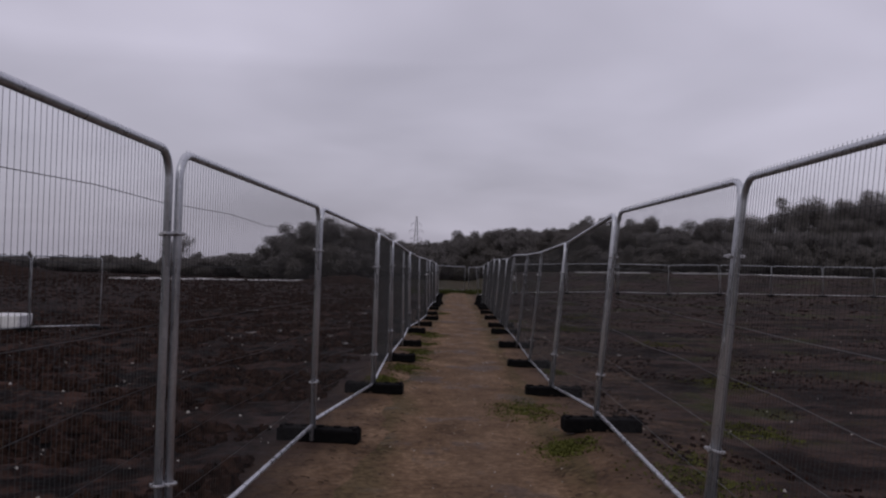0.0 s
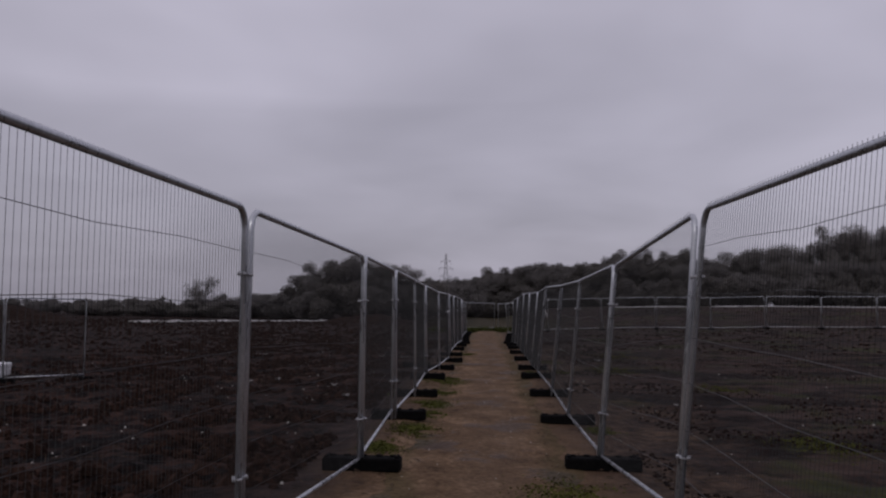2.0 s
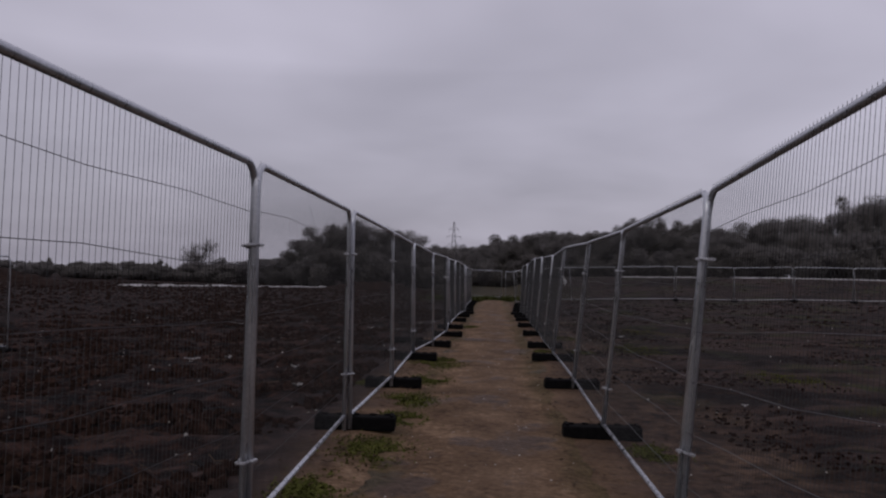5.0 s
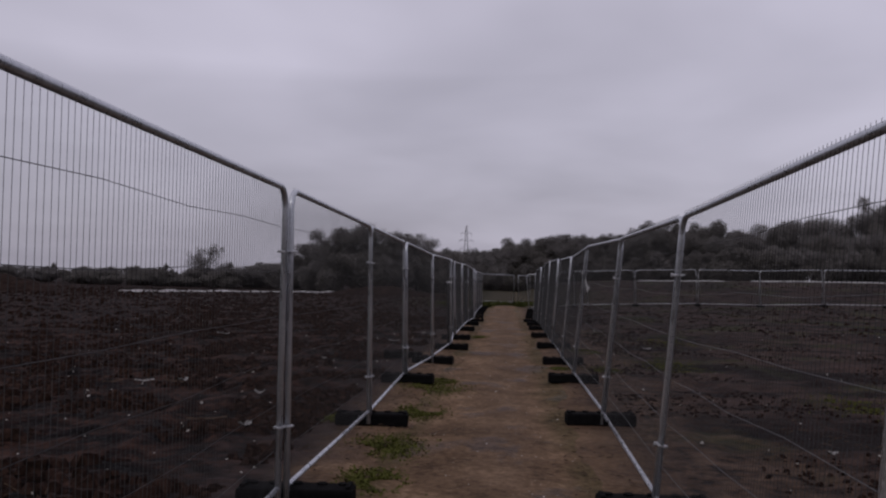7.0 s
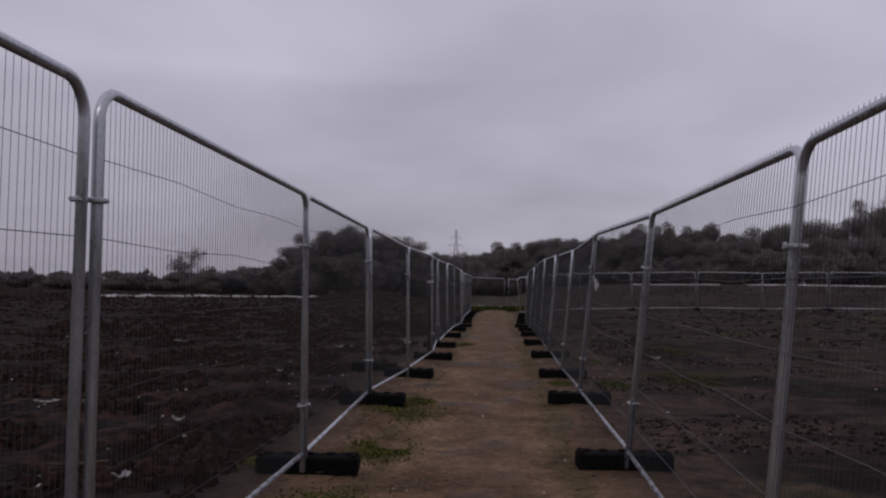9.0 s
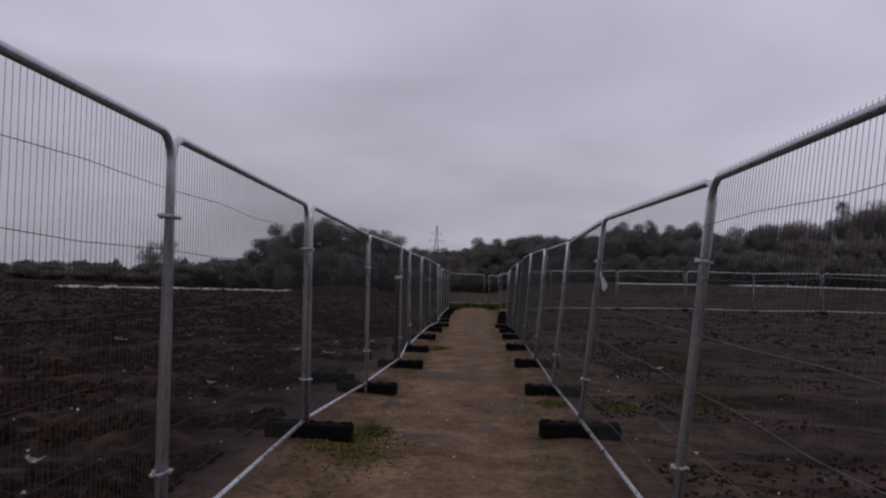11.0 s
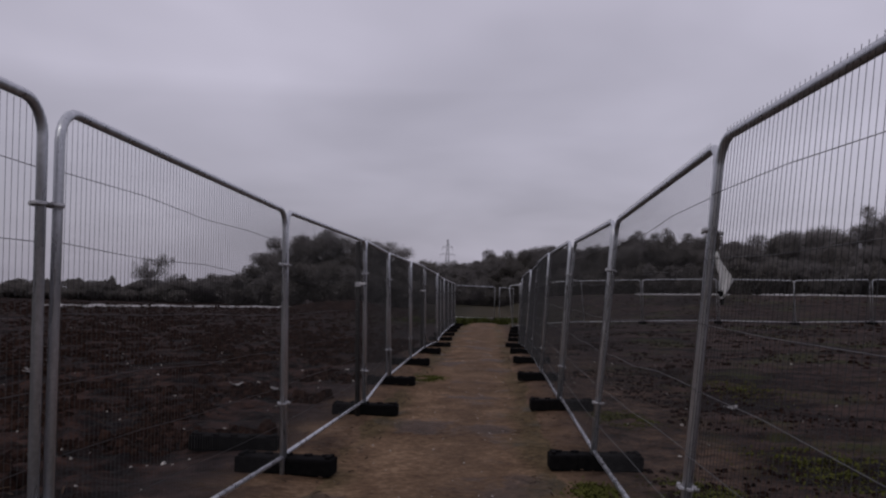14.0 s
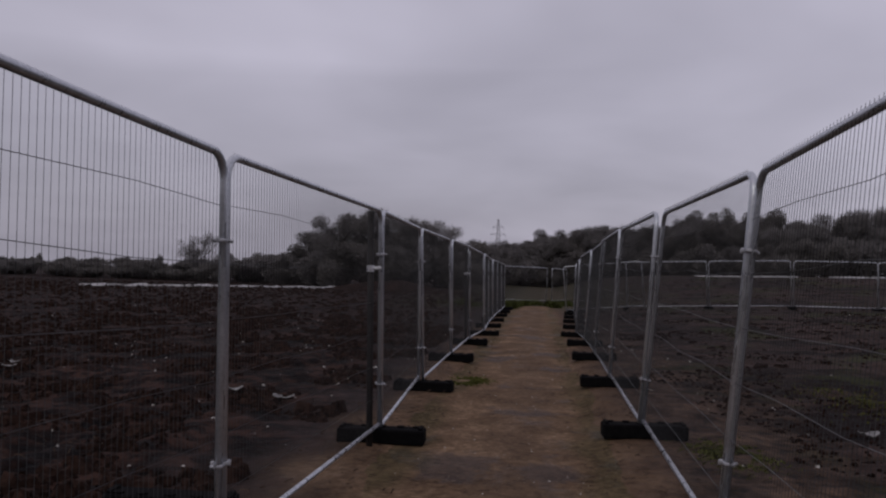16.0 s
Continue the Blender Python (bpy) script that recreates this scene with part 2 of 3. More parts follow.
M_BOLT = material("zinc_clamp", two_tone((0.4, 0.4, 0.42), (0.6, 0.6, 0.62), 30), 0.4, 0.6)
M_CLOD = material("earth_clod", two_tone((0.004, 0.0024, 0.0018), (0.043, 0.0242, 0.0185), 14, 0.6, island=0.25), 0.9, 0.0, 0.04)
M_HEAP = material("heaped_earth", two_tone((0.007, 0.0045, 0.0038), (0.034, 0.021, 0.017), 1.6, 0.9, 0.15, island=1.0), 0.95, 0.0, 0.03)
M_LITTER = material("dirty_white_plastic", two_tone((0.12, 0.115, 0.11), (0.38, 0.37, 0.36), 9), 0.6)
M_STRAW = material("dead_plant_stem", two_tone((0.03, 0.02, 0.014), (0.12, 0.084, 0.06), 8), 0.9, 0.0, 0.05)
M_STONE = material("pale_flint", two_tone((0.25, 0.23, 0.21), (0.6, 0.58, 0.54), 20), 0.7)
M_GRASS = material("short_rough_grass", two_tone((0.045, 0.05, 0.012), (0.11, 0.114, 0.028), 6, island=0.7), 0.85, 0.0, 0.05)
M_WEED = material("dull_green_weeds", two_tone((0.03, 0.038, 0.01), (0.085, 0.095, 0.026), 2), 0.85, 0.0, 0.05)
M_PLASTIC = material("white_plastic_sheet", two_tone((0.62, 0.62, 0.62), (0.85, 0.85, 0.86), 3), 0.4)
M_SHEET = material("pale_ground_sheet", two_tone((0.3, 0.29, 0.29), (0.5, 0.49, 0.49), 0.8), 0.6)
M_BARK = material("wet_bark", two_tone((0.035, 0.03, 0.027), (0.085, 0.075, 0.065), 4), 0.9)
# Twig and evergreen tones raised slightly, so the colour carries the distance haze.
M_TWIG = material("bare_winter_twigs", leafy((0.14, 0.13, 0.127), (0.235, 0.22, 0.212)), 0.95, 0.0, 0.05)
M_IVY = material("dull_evergreen_leaves", leafy((0.125, 0.116, 0.11), (0.205, 0.189, 0.176)), 0.95, 0.0, 0.05)
M_RUST = material("russet_twigs", leafy((0.1, 0.076, 0.074), (0.16, 0.122, 0.116)), 0.95, 0.0, 0.05)
M_PYLON = material("weathered_pylon_steel", two_tone((0.24, 0.24, 0.25), (0.32, 0.32, 0.33), 0.4), 0.7, 0.0)

# ---- mesh helpers ----


def mesh_of(name, bm, mat, smooth=False):
    me = bpy.data.meshes.new(name)
    bm.to_mesh(me)
    bm.free()
    me.materials.append(mat)
    if smooth:
        me.polygons.foreach_set("use_smooth", [True] * len(me.polygons))
    return me


def part(name, bm, mat, parent=None, label="", smooth=False):
    ob = new(name, mesh_of(name, bm, mat, smooth) if isinstance(bm, bmesh.types.BMesh) else bm)
    ob.parent = parent
    if label:
        tagged(ob, label)
    return ob


def raw(name, verts, faces, mat, smooth=False):
    me = bpy.data.meshes.new(name)
    me.from_pydata(verts, [], faces)
    me.materials.append(mat)
    if smooth:
        me.polygons.foreach_set("use_smooth", [True] * len(me.polygons))
    return me


def tube(bm, pts, r, sides=10, r_end=None, caps=True):
    """A round tube along a line of points."""
    rings, n = [], len(pts)
    for i, p in enumerate(pts):
        p = Vector(p)
        a, b = Vector(pts[max(i - 1, 0)]), Vector(pts[min(i + 1, n - 1)])
        d = (b - a).normalized()
        ref = Vector((0, 1, 0)) if abs(d.y) < 0.9 else Vector((1, 0, 0))
        u = d.cross(ref).normalized()
        v = d.cross(u)
        rad = r if r_end is None else r + (r_end - r) * i / (n - 1)
        rings.append([bm.verts.new(p + rad * (math.cos(k * math.tau / sides) * u + math.sin(k * math.tau / sides) * v)) for k in range(sides)])
    for a, b in zip(rings, rings[1:]):
        for k in range(sides):
            bm.faces.new((a[k], a[(k + 1) % sides], b[(k + 1) % sides], b[k]))
    if caps:
        bm.faces.new(rings[0][::-1])
        bm.faces.new(rings[-1])


def box(bm, size, at, bevel=0.0):
    r = bmesh.ops.create_cube(bm, size=1.0, matrix=Matrix.Translation(at) @ Matrix.Diagonal((*size, 1)))
    if bevel:
        edges = list({e for v in r["verts"] for e in v.link_edges})
        bmesh.ops.bevel(bm, geom=edges, offset=bevel, segments=2, affect="EDGES", profile=0.6)


# ---- ground and path ----


VERGE_Y = (0, 3, 6.5, 9.8, 13.4, 16.8, 20.4, 23.8, 27.2, 31, 34.3, 37.5, 39.8)
VERGE_W = (0.04, 0.04, 0.03, 0.03, 0.07, 0.035, 0.07, 0.03, 0.035, 0.02, 0.06, 0.05, 0.0)
VERGE_E = (0.06, 0.1, 0.14, 0.0, -0.01, 0.0, 0.06, 0.02, 0.06, 0.09, 0.1, 0.08, 0.0)


def h_field(x, y):
    """Height of the earth: flat along the walk, rough in the fields, rising a little far off."""
    ax = abs(x - 0.05)
    rough = min(max((ax - 1.3) / 1.5, 0.0), 1.0)
    z = 0.02 * noise.noise((x * 0.4, y * 0.4, 3.1))
    if rough > 0 and ax < 60 and y < 90:
        west = 1.0 if x < 0 else 0.6
        z += rough * west * (0.08 * noise.noise((x * 0.9, y * 0.9, 0.0)) + 0.075 * noise.noise((x * 2.6, y * 2.6, 5.0)) + 0.04 * noise.noise((x * 6.0, y * 6.0, 9.0)))
        z -= 0.03 * rough
    far = max(math.hypot(x, y - 10) - 45, 0.0)
    z += 0.009 * min(far, 60.0) * min(max((2 - x) / 10, 0.0), 1.0)
    bank = min(max((y - 60) / 34, 0.0), 1.0) * min(max((x - 2) / 10, 0.0), 1.0)
    z += 1.6 * bank * bank * (3 - 2 * bank)
    rise = min(max((y - 25) / 35, 0.0), 1.0)
    z += (0.016 * min(max(x - 3, 0.0), 25.0) + 0.1 * min(max(x - 2.2, 0.0), 3.0)) * rise * rise * (3 - 2 * rise)
    # the west field falls away gently from the path
    fall = min(max((55 - y) / 25, 0.0), 1.0)
    z -= 0.034 * min(max(-x - 2.2, 0.0), 11.0) * fall * fall * (3 - 2 * fall)
    # slightly raised verges under the two fences
    if y < 40:
        k = min(max((ax - 0.7) / 0.4, 0.0), 1.0) * min(max((6 - ax) / 4, 0.0), 1.0)
        if k > 0:
            z += k * float(np.interp(y, VERGE_Y, VERGE_W if x < 0 else VERGE_E))
    return z


def lines(lo, hi, step, reach, grow=1.22):
    a = list(np.arange(lo, hi + step / 2, step))
    s, v = step, hi
    while v < reach:
        s *= grow
        v += s
        a.append(v)
    s, v, front = step, lo, []
    while v > -reach:
        s *= grow
        v -= s
        front.append(v)
    return front[::-1] + a


xs, ys = lines(-9, 9, 0.12, 2400), lines(-3, 34, 0.15, 2400)
gv = []
for y in ys:
    for x in xs:
        dip = 0.05 * max(0.0, 1.0 - abs(x - 0.05) / 0.75) if -12 < y < 62 else 0.0
        gv.append((x, y, h_field(x, y) - dip))
nx = len(xs)
gf = [(j * nx + i, j * nx + i + 1, (j + 1) * nx + i + 1, (j + 1) * nx + i) for j in range(len(ys) - 1) for i in range(nx - 1)]
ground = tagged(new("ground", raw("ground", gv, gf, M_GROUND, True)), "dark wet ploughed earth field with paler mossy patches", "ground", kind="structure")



def h_path(x, y):
    """Height of the trodden surface between the fences."""
    e = abs(x - 0.05) / 1.12
    wob = 0.03 * noise.noise((x * 1.5, y * 1.1, 7.0)) + 0.012 * noise.noise((x * 5, y * 5, 2.0))
    return h_field(x, y) + 0.02 - 0.045 * e ** 4 + wob * (1 - 0.3 * e) * 0.7


def h_top(x, y):
    z = h_field(x, y)
    return max(z, h_path(x, y)) if abs(x - 0.05) < 1.12 and -10 < y < 63 else z


px = [0.05 + 0.08 * (i - 14) for i in range(29)]
py = list(np.arange(-10, 36, 0.12)) + list(np.arange(36, 64, 0.5))
pv = []
for y in py:
    for x in px:
        pv.append((x, y, h_path(x, y)))
n = len(px)
pf = [(j * n + i, j * n + i + 1, (j + 1) * n + i + 1, (j + 1) * n + i) for j in range(len(py) - 1) for i in range(n - 1)]
tagged(new("footpath", raw("footpath", pv, pf, M_PATH, True)), "trodden sandy brown earth footpath with damp patches", "path", kind="structure")

# ---- temporary fence panels ----
PW, PH, RAIL_Z, TUBE = 1.69, 2.07, 0.15, 0.0205


def fence_panel():
    root = new("mesh_fence")
    tagged(root, "galvanised steel temporary fence panel with fine wire mesh", "fence")
    bm = bmesh.new()
    R = 0.13
    arc = [(math.sin(a), math.cos(a)) for a in [radians(15 * k) for k in range(1, 6)]]
    pts = [(-PW, 0, 0.02), (-PW, 0, PH - R)]
    pts += [(-PW + R * (1 - c), 0, PH - R + R * s) for s, c in arc]
    pts += [(-PW + R, 0, PH), (PW - R, 0, PH)]
    pts += [(PW - R * (1 - c), 0, PH - R + R * s) for s, c in arc[::-1]]
    pts += [(PW, 0, PH - R), (PW, 0, 0.02)]
    tube(bm, pts, TUBE, 10)
    part("tube_frame", bm, M_STEEL, root, smooth=True)
    bm = bmesh.new()
    tube(bm, [(-PW + 0.015, 0, RAIL_Z), (PW - 0.015, 0, RAIL_Z)], 0.0165, 8)
    part("bottom_rail", bm, M_STEEL, root, smooth=True)
    # upright wires, slightly bowed, with short ends past the top rail
    verts, faces = [], []
    rnd = random.Random(4)

    def wire(pts, r):
        base = len(verts)
        for p in pts:
            for k in range(3):
                a = k * math.tau / 3
                if abs(pts[0][0] - pts[-1][0]) < 0.5:
                    verts.append((p[0] + r * math.cos(a), p[1] + r * math.sin(a), p[2]))
                else:
                    verts.append((p[0], p[1] + r * math.cos(a), p[2] + r * math.sin(a)))
        for s in range(len(pts) - 1):
            for k in range(3):
                faces.append((base + 3 * s + k, base + 3 * s + (k + 1) % 3, base + 3 * s + 3 + (k + 1) % 3, base + 3 * s + 3 + k))
    count = 80
    for i in range(1, count):
        x = -PW + 2 * PW * i / count
        end = PH + 0.028 if abs(x) < PW - 0.12 else PH - 0.02
        bow = rnd.uniform(-0.004, 0.004)
        wire([(x, 0.016, RAIL_Z - 0.012), (x + bow, 0.016, 0.7), (x - bow, 0.016, 1.4), (x, 0.016, end)], 0.0012)
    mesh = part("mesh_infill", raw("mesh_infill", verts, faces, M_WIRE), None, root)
    mesh["kind"] = "stuff"
    for i in range(6):
        z = 1.82 - 0.285 * i
        verts, faces = [], []
        sag = rnd.uniform(-0.015, 0.015)
        wire([(-PW, 0.02, z), (-PW * 0.5, 0.02, z + sag), (0, 0.02, z - sag * 0.6), (PW * 0.5, 0.02, z + sag * 0.7), (PW, 0.02, z)], 0.0019)
        part("cross_wire", raw("cross_wire", verts, faces, M_CROSS_LIT), None, root)
    return root


def fence_foot():
    root = new("rubber_block")
    tagged(root, "black recycled rubber block holding fence posts", "block", group="blocks under the fences")
    bm = bmesh.new()
    L, W, H = 0.76, 0.23, 0.13
    box(bm, (L, W, H), (0, 0, H / 2), 0.022)
    # lifting slots in both ends
    part("block", bm, M_RUBBER, root)
    for x in (-0.3, -0.16, 0.0, 0.16, 0.3):
        bm = bmesh.new()
        tube(bm, [(x, -0.05, H - 0.004), (x, -0.05, H + 0.012)], 0.034, 10)
        part("post_socket", bm, M_RUBBER, root)
    for x in (-0.345, 0.345):
        bm = bmesh.new()
        box(bm, (0.035, 0.16, 0.02), (x, 0, H + 0.008), 0.006)
        part("end_lug", bm, M_RUBBER, root)
    return root


def clamp():
    root = new("pipe_clamp")
    tagged(root, "zinc-plated clamp joining two fence posts", "clamp", group="fence clamps")
    for side in (1, -1):
        bm = bmesh.new()
        tube(bm, [(x, side * y, 0) for x, y in ((-0.085, 0.005), (-0.075, 0.022), (-0.05, 0.025), (-0.022, 0.022), (0, 0.012), (0.022, 0.022), (0.05, 0.025), (0.075, 0.022), (0.085, 0.005))], 0.009, 6)
        part("clamp_plate", bm, M_BOLT, root)
    bm = bmesh.new()
    tube(bm, [(0, -0.05, 0), (0, 0.045, 0)], 0.008, 6)
    tube(bm, [(0, 0.032, 0), (0, 0.046, 0)], 0.015, 6)
    part("bolt", bm, M_BOLT, root)
    return root


P0, F0, C0 = fence_panel(), fence_foot(), clamp()
used = {"p": False, "f": False, "c": False}
rnd = random.Random(11)


def place(kind, ob, m):
    if not used[kind]:
        used[kind] = True
        ob.matrix_basis = m
        return ob
    return copy_thing(ob, m)


def fence_run(joints, leans, group, label="", clamps=True, tops=(), steps=(), feet=()):
    """Panels from joint to joint, with a foot under and two clamps at each joint.
    leans: degrees by which the tops lean to the east or outwards. tops: height of the top rail at each joint.
    steps: how far the panel that ends at a joint stands beside the one that begins there. feet: middles of the blocks."""
    n = len(joints)
    lift = [(tops[i] - PH - h_field(*joints[i])) if i < len(tops) and tops[i] else 0.0 for i in range(n)]
    step = [steps[i] if i < len(steps) else 0.0 for i in range(n)]
    for i in range(n):
        x, y = joints[i]
        a, b = joints[max(i - 1, 0)], joints[min(i + 1, n - 1)]
        turn = math.degrees(math.atan2(b[1] - a[1], b[0] - a[0]))
        z = h_field(x, y)
        fx, fy = feet[i] if i < len(feet) and feet[i] else (x, y)
        place("f", F0, pose(fx, fy, h_field(fx, fy) - 0.008, 0, 0, turn + 90 + rnd.uniform(-4, 4)))
        if i < n - 1:
            q = joints[i + 1]
            x1, x2 = x + step[i] / 2, q[0] - step[i + 1] / 2
            z1, z2 = z + lift[i], h_field(*q) + lift[i + 1]
            way = math.degrees(math.atan2(q[1] - y, x2 - x1))
            rise = math.degrees(math.atan2(z2 - z1, math.hypot(x2 - x1, q[1] - y)))
            p = place("p", P0, pose((x1 + x2) / 2, (y + q[1]) / 2, (z + h_field(*q)) / 2, 0, -rise, way) @ pose(0, 0, 0, leans[i], 0, 0))
            if clamps:
                p.scale.z = 1 + (lift[i] + lift[i + 1]) / 2 / PH
                p.scale.x = min(max((math.hypot(x2 - x1, q[1] - y) - 0.045) / (2 * PW), 0.94), 1.08)
            tagged(p, label, group=group)
        if clamps and 0 < i < n - 1:
            lean = (leans[i - 1] + leans[i]) / 2
            gap = 0.05
            skew = math.degrees(math.atan2(step[i], max(gap, 0.05)))
            for cz in (1.66, 0.52):
                grip = place("c", C0, pose(x, y, z, 0, 0, turn) @ pose(0, 0, 0, lean, 0, 0)
                             @ pose(0, 0, cz * (1 + lift[i] / PH) + rnd.uniform(-0.03, 0.03), rnd.uniform(-8, 8), rnd.uniform(-3, 3), -skew))
                grip.scale.x = max(0.75, (math.hypot(gap, step[i]) / 2 + 0.028) / 0.085)


LEFT = [(-1.5, -4.3), (-1.53, -0.8), (-1.55, 2.62), (-1.41, 6.29), (-1.16, 9.57), (-1.21, 13.06), (-1.19, 16.46), (-1.245, 20.08), (-1.13, 23.43), (-1.02, 26.93),
        (-1.14, 30.4), (-1.12, 34.0), (-1.1, 37.6), (-1.02, 41.2), (-1.12, 44.7), (-1.18, 48.2), (-1.2, 51.7), (-1.2, 55.2), (-1.2, 58.7)]
RIGHT = [(1.3, -3.7), (1.31, -0.2), (1.32, 3.33), (1.275, 6.87), (1.21, 10.13), (1.22, 13.57), (1.265, 17.1), (1.235, 20.75), (1.275, 24.08), (1.28, 27.5),
         (1.28, 31.0), (1.31, 34.6), (1.34, 38.2), (1.3, 41.8), (1.45, 45.3), (1.55, 48.8), (1.68, 52.3), (1.8, 55.8), (2.0, 59.2)]
lean_l = [0, 0, 0, 0, 0, -0.7, -1.2, -1.5, -1.2, -1, -2, -1, -2, -1, -2, -1, -1, -1]
lean_r = [4, 4.5, 5, 5, 5, 5.2, 5.2, 5.3, 4.6, 3.6, 3, 4, 3, 3, 2, 2, 1, 1]
TOPS_L = [0, 2.17, 2.185, 2.19, 2.105, 2.125, 2.105, 2.11, 2.04, 2.04, 2.08, 2.1]
TOPS_R = [0, 2.16, 2.21, 2.27, 2.075, 2.03, 2.06, 2.125, 2.07, 2.115]
FEET_L = [0, 0, 0, (-1.36, 6.37), (-1.15, 9.63), (-1.15, 13.2), (-1.18, 16.58), (-1.21, 20.12), (-1.13, 23.52), (-1.0, 26.9), (-1.1, 30.37)]
FEET_R = [0, 0, 0, (1.32, 6.77), (1.24, 10.04), (1.22, 13.58), (1.255, 17.18), (1.235, 20.7), (1.3, 24.08), (1.31, 27.46), (1.28, 30.97), (1.31, 34.6)]
fence_run(LEFT, lean_l, "fence along the west side of the path", "galvanised steel temporary fence panel beside the dark ploughed field",
          tops=TOPS_L, steps=[0, 0, 0.035, 0.0, 0.02, 0.045, 0.01, 0.03, 0, 0, 0.05], feet=FEET_L)
fence_run(RIGHT, lean_r, "fence along the east side of the path", "galvanised steel temporary fence panel leaning out over the mossy field",
          tops=TOPS_R, steps=[0, 0, -0.02, 0, -0.02, 0, 0.02, 0.02, 0, -0.02], feet=FEET_R)
FAR = [(2.4, 58.4)] + [(4.2 + 3.53 * k, 58.1 - 0.03 * k) for k in range(14)]
fence_run(FAR, [0] * 14, "fence across the east field", "galvanised steel temporary fence panel across the bare field", clamps=False)
GATE = [(1.1, 71.7), (2.1, 75.1)]
fence_run(GATE, [0], "fence closing the end of the path", "galvanised steel temporary fence panel set askew beyond grass", clamps=False)
END = [(-2.4, 69.0), (1.0, 71.0)]
fence_run(END, [0], "fence closing the end of the path", "galvanised steel temporary fence panel beyond rough grass", clamps=False)
STUB = [(-11.78, 21.75), (-13.2, 18.7), (-14.9, 15.7)]
fence_run(STUB, [0] * 2, "short fence in the west field", "galvanised steel temporary fence panel standing in ploughed earth", clamps=False)
# a narrow panel ends the short fence
narrow = copy_thing(P0, pose(-11.05, 22.42, h_field(-11.05, 22.42), 0, 0, 44))
narrow.scale.x = 0.57
tagged(narrow, "narrow galvanised steel fence panel standing in ploughed earth", group="short fence in the west field")
copy_thing(F0, pose(-10.36, 23.09, h_field(-10.36, 23.09) - 0.008, 0, 0, 134))


def stay_post(x, y, top, lean):
    """A dark straight post strapped to a panel beside its end."""
    root = new("support_post")
    tagged(root, "dark weathered steel post strapped to a fence panel", "post", group="dark posts along the fence")
    bm = bmesh.new()
    tube(bm, [(0, 0, -0.05), (0, 0, 1.0), (0, 0, top)], 0.027, 10)
    part("post", bm, M_DARK, root, smooth=True)
    bm = bmesh.new()
    tube(bm, [(0, 0, 1.47), (0, 0, 1.525)], 0.034, 10)
    box(bm, (0.11, 0.04, 0.03), (0.04, 0, 1.5), 0.008)
    part("strap", bm, M_BOLT, root, "pale zinc strap")
    root.matrix_basis = pose(x, y, h_field(x, y), 0, lean, 0)


stay_post(-1.06, 26.66, 1.985, -1.2)
stay_post(-1.16, 37.35, 1.98, -1.2)

# ---- trees and hedges ----


def twig_mesh(name, centres, per, size, mat, seed, flat=1.0):
    """Clumps of narrow twig and leaf slivers round the given centres."""
    r = random.Random(seed)
    verts, faces = [], []
    for cx, cy, cz, cr in centres:
        for _ in range(per):
            d = Vector((r.gauss(0, 1), r.gauss(0, 1), r.gauss(0, 1) * flat)).normalized()
            p = Vector((cx, cy, cz)) + d * cr * r.uniform(0.1, 1.0) ** 0.6
            g = (d * 0.6 + Vector((r.uniform(-1, 1), r.uniform(-1, 1), r.uniform(-0.3, 1.4)))).normalized()
            s = g.cross(Vector((r.uniform(-1, 1), r.uniform(-1, 1), r.uniform(-1, 1)))).normalized()
            ln, wd = size[0] * r.uniform(0.6, 1.4), size[1] * r.uniform(0.6, 1.4)
            b = len(verts)
            verts += [tuple(p - s * wd), tuple(p + s * wd), tuple(p + g * ln)]
            faces.append((b, b + 1, b + 2))
    return raw(name, verts, faces, mat)


def tree(seed, height, spread, mat, label, dense=1.0, size=(0.5, 0.045), fork=0.5, low=0.35):
    r = random.Random(seed)
    root = new("tree")
    tagged(root, label, "tree", group="tree line round the fields")
    bm = bmesh.new()
    top = height * fork
    bend = (r.uniform(-0.4, 0.4), r.uniform(-0.4, 0.4))
    trunk = [(bend[0] * k * k, bend[1] * k * k, -0.2 + top * k) for k in (0, 0.35, 0.7, 1.0)]
    tube(bm, trunk, 0.022 * height, 6, 0.013 * height)
    centres = []
    for i in range(r.randint(10, 13)):
        k = r.uniform(low, 1.0)
        base = Vector((bend[0] * k * k, bend[1] * k * k, top * k))
        az = i * 2.4 + r.uniform(-0.4, 0.4)
        el = r.uniform(0.35, 1.35)
        ln = height * r.uniform(0.28, 0.5)
        tip = base + Vector((math.cos(az) * math.cos(el) * spread, math.sin(az) * math.cos(el) * spread, math.sin(el))) * ln
        # keep the tips inside a rounded crown
        c = Vector((0, 0, height * 0.56))
        q = tip - c
        over = math.sqrt((q.x ** 2 + q.y ** 2) / (0.42 * height * spread) ** 2 + (q.z / (0.36 * height)) ** 2)
        if over > 1:
            tip = c + q / over
        tip.z = max(tip.z, height * 0.22)
        m = base.lerp(tip, 0.5) + Vector((r.uniform(-0.3, 0.3), r.uniform(-0.3, 0.3), 0.25))
        tube(bm, [base, m, tip], 0.009 * height, 5, 0.002 * height, caps=False)
        centres += [(*base.lerp(tip, 0.7), height * 0.12), (*tip, height * r.uniform(0.07, 0.12))]
        for _ in range(3):
            q = base.lerp(tip, r.uniform(0.3, 0.9))
            t2 = q + Vector((r.uniform(-1, 1) * spread, r.uniform(-1, 1) * spread, r.uniform(0.1, 1.0))) * height * 0.16
            tube(bm, [q, t2], 0.004 * height, 4, 0.0015 * height, caps=False)
            centres.append((*t2, height * r.uniform(0.05, 0.1)))
    part("trunk", bm, M_BARK, root)
    part("crown", twig_mesh("crown", centres, int(48 * dense), size, mat, seed + 1), None, root)
    return root


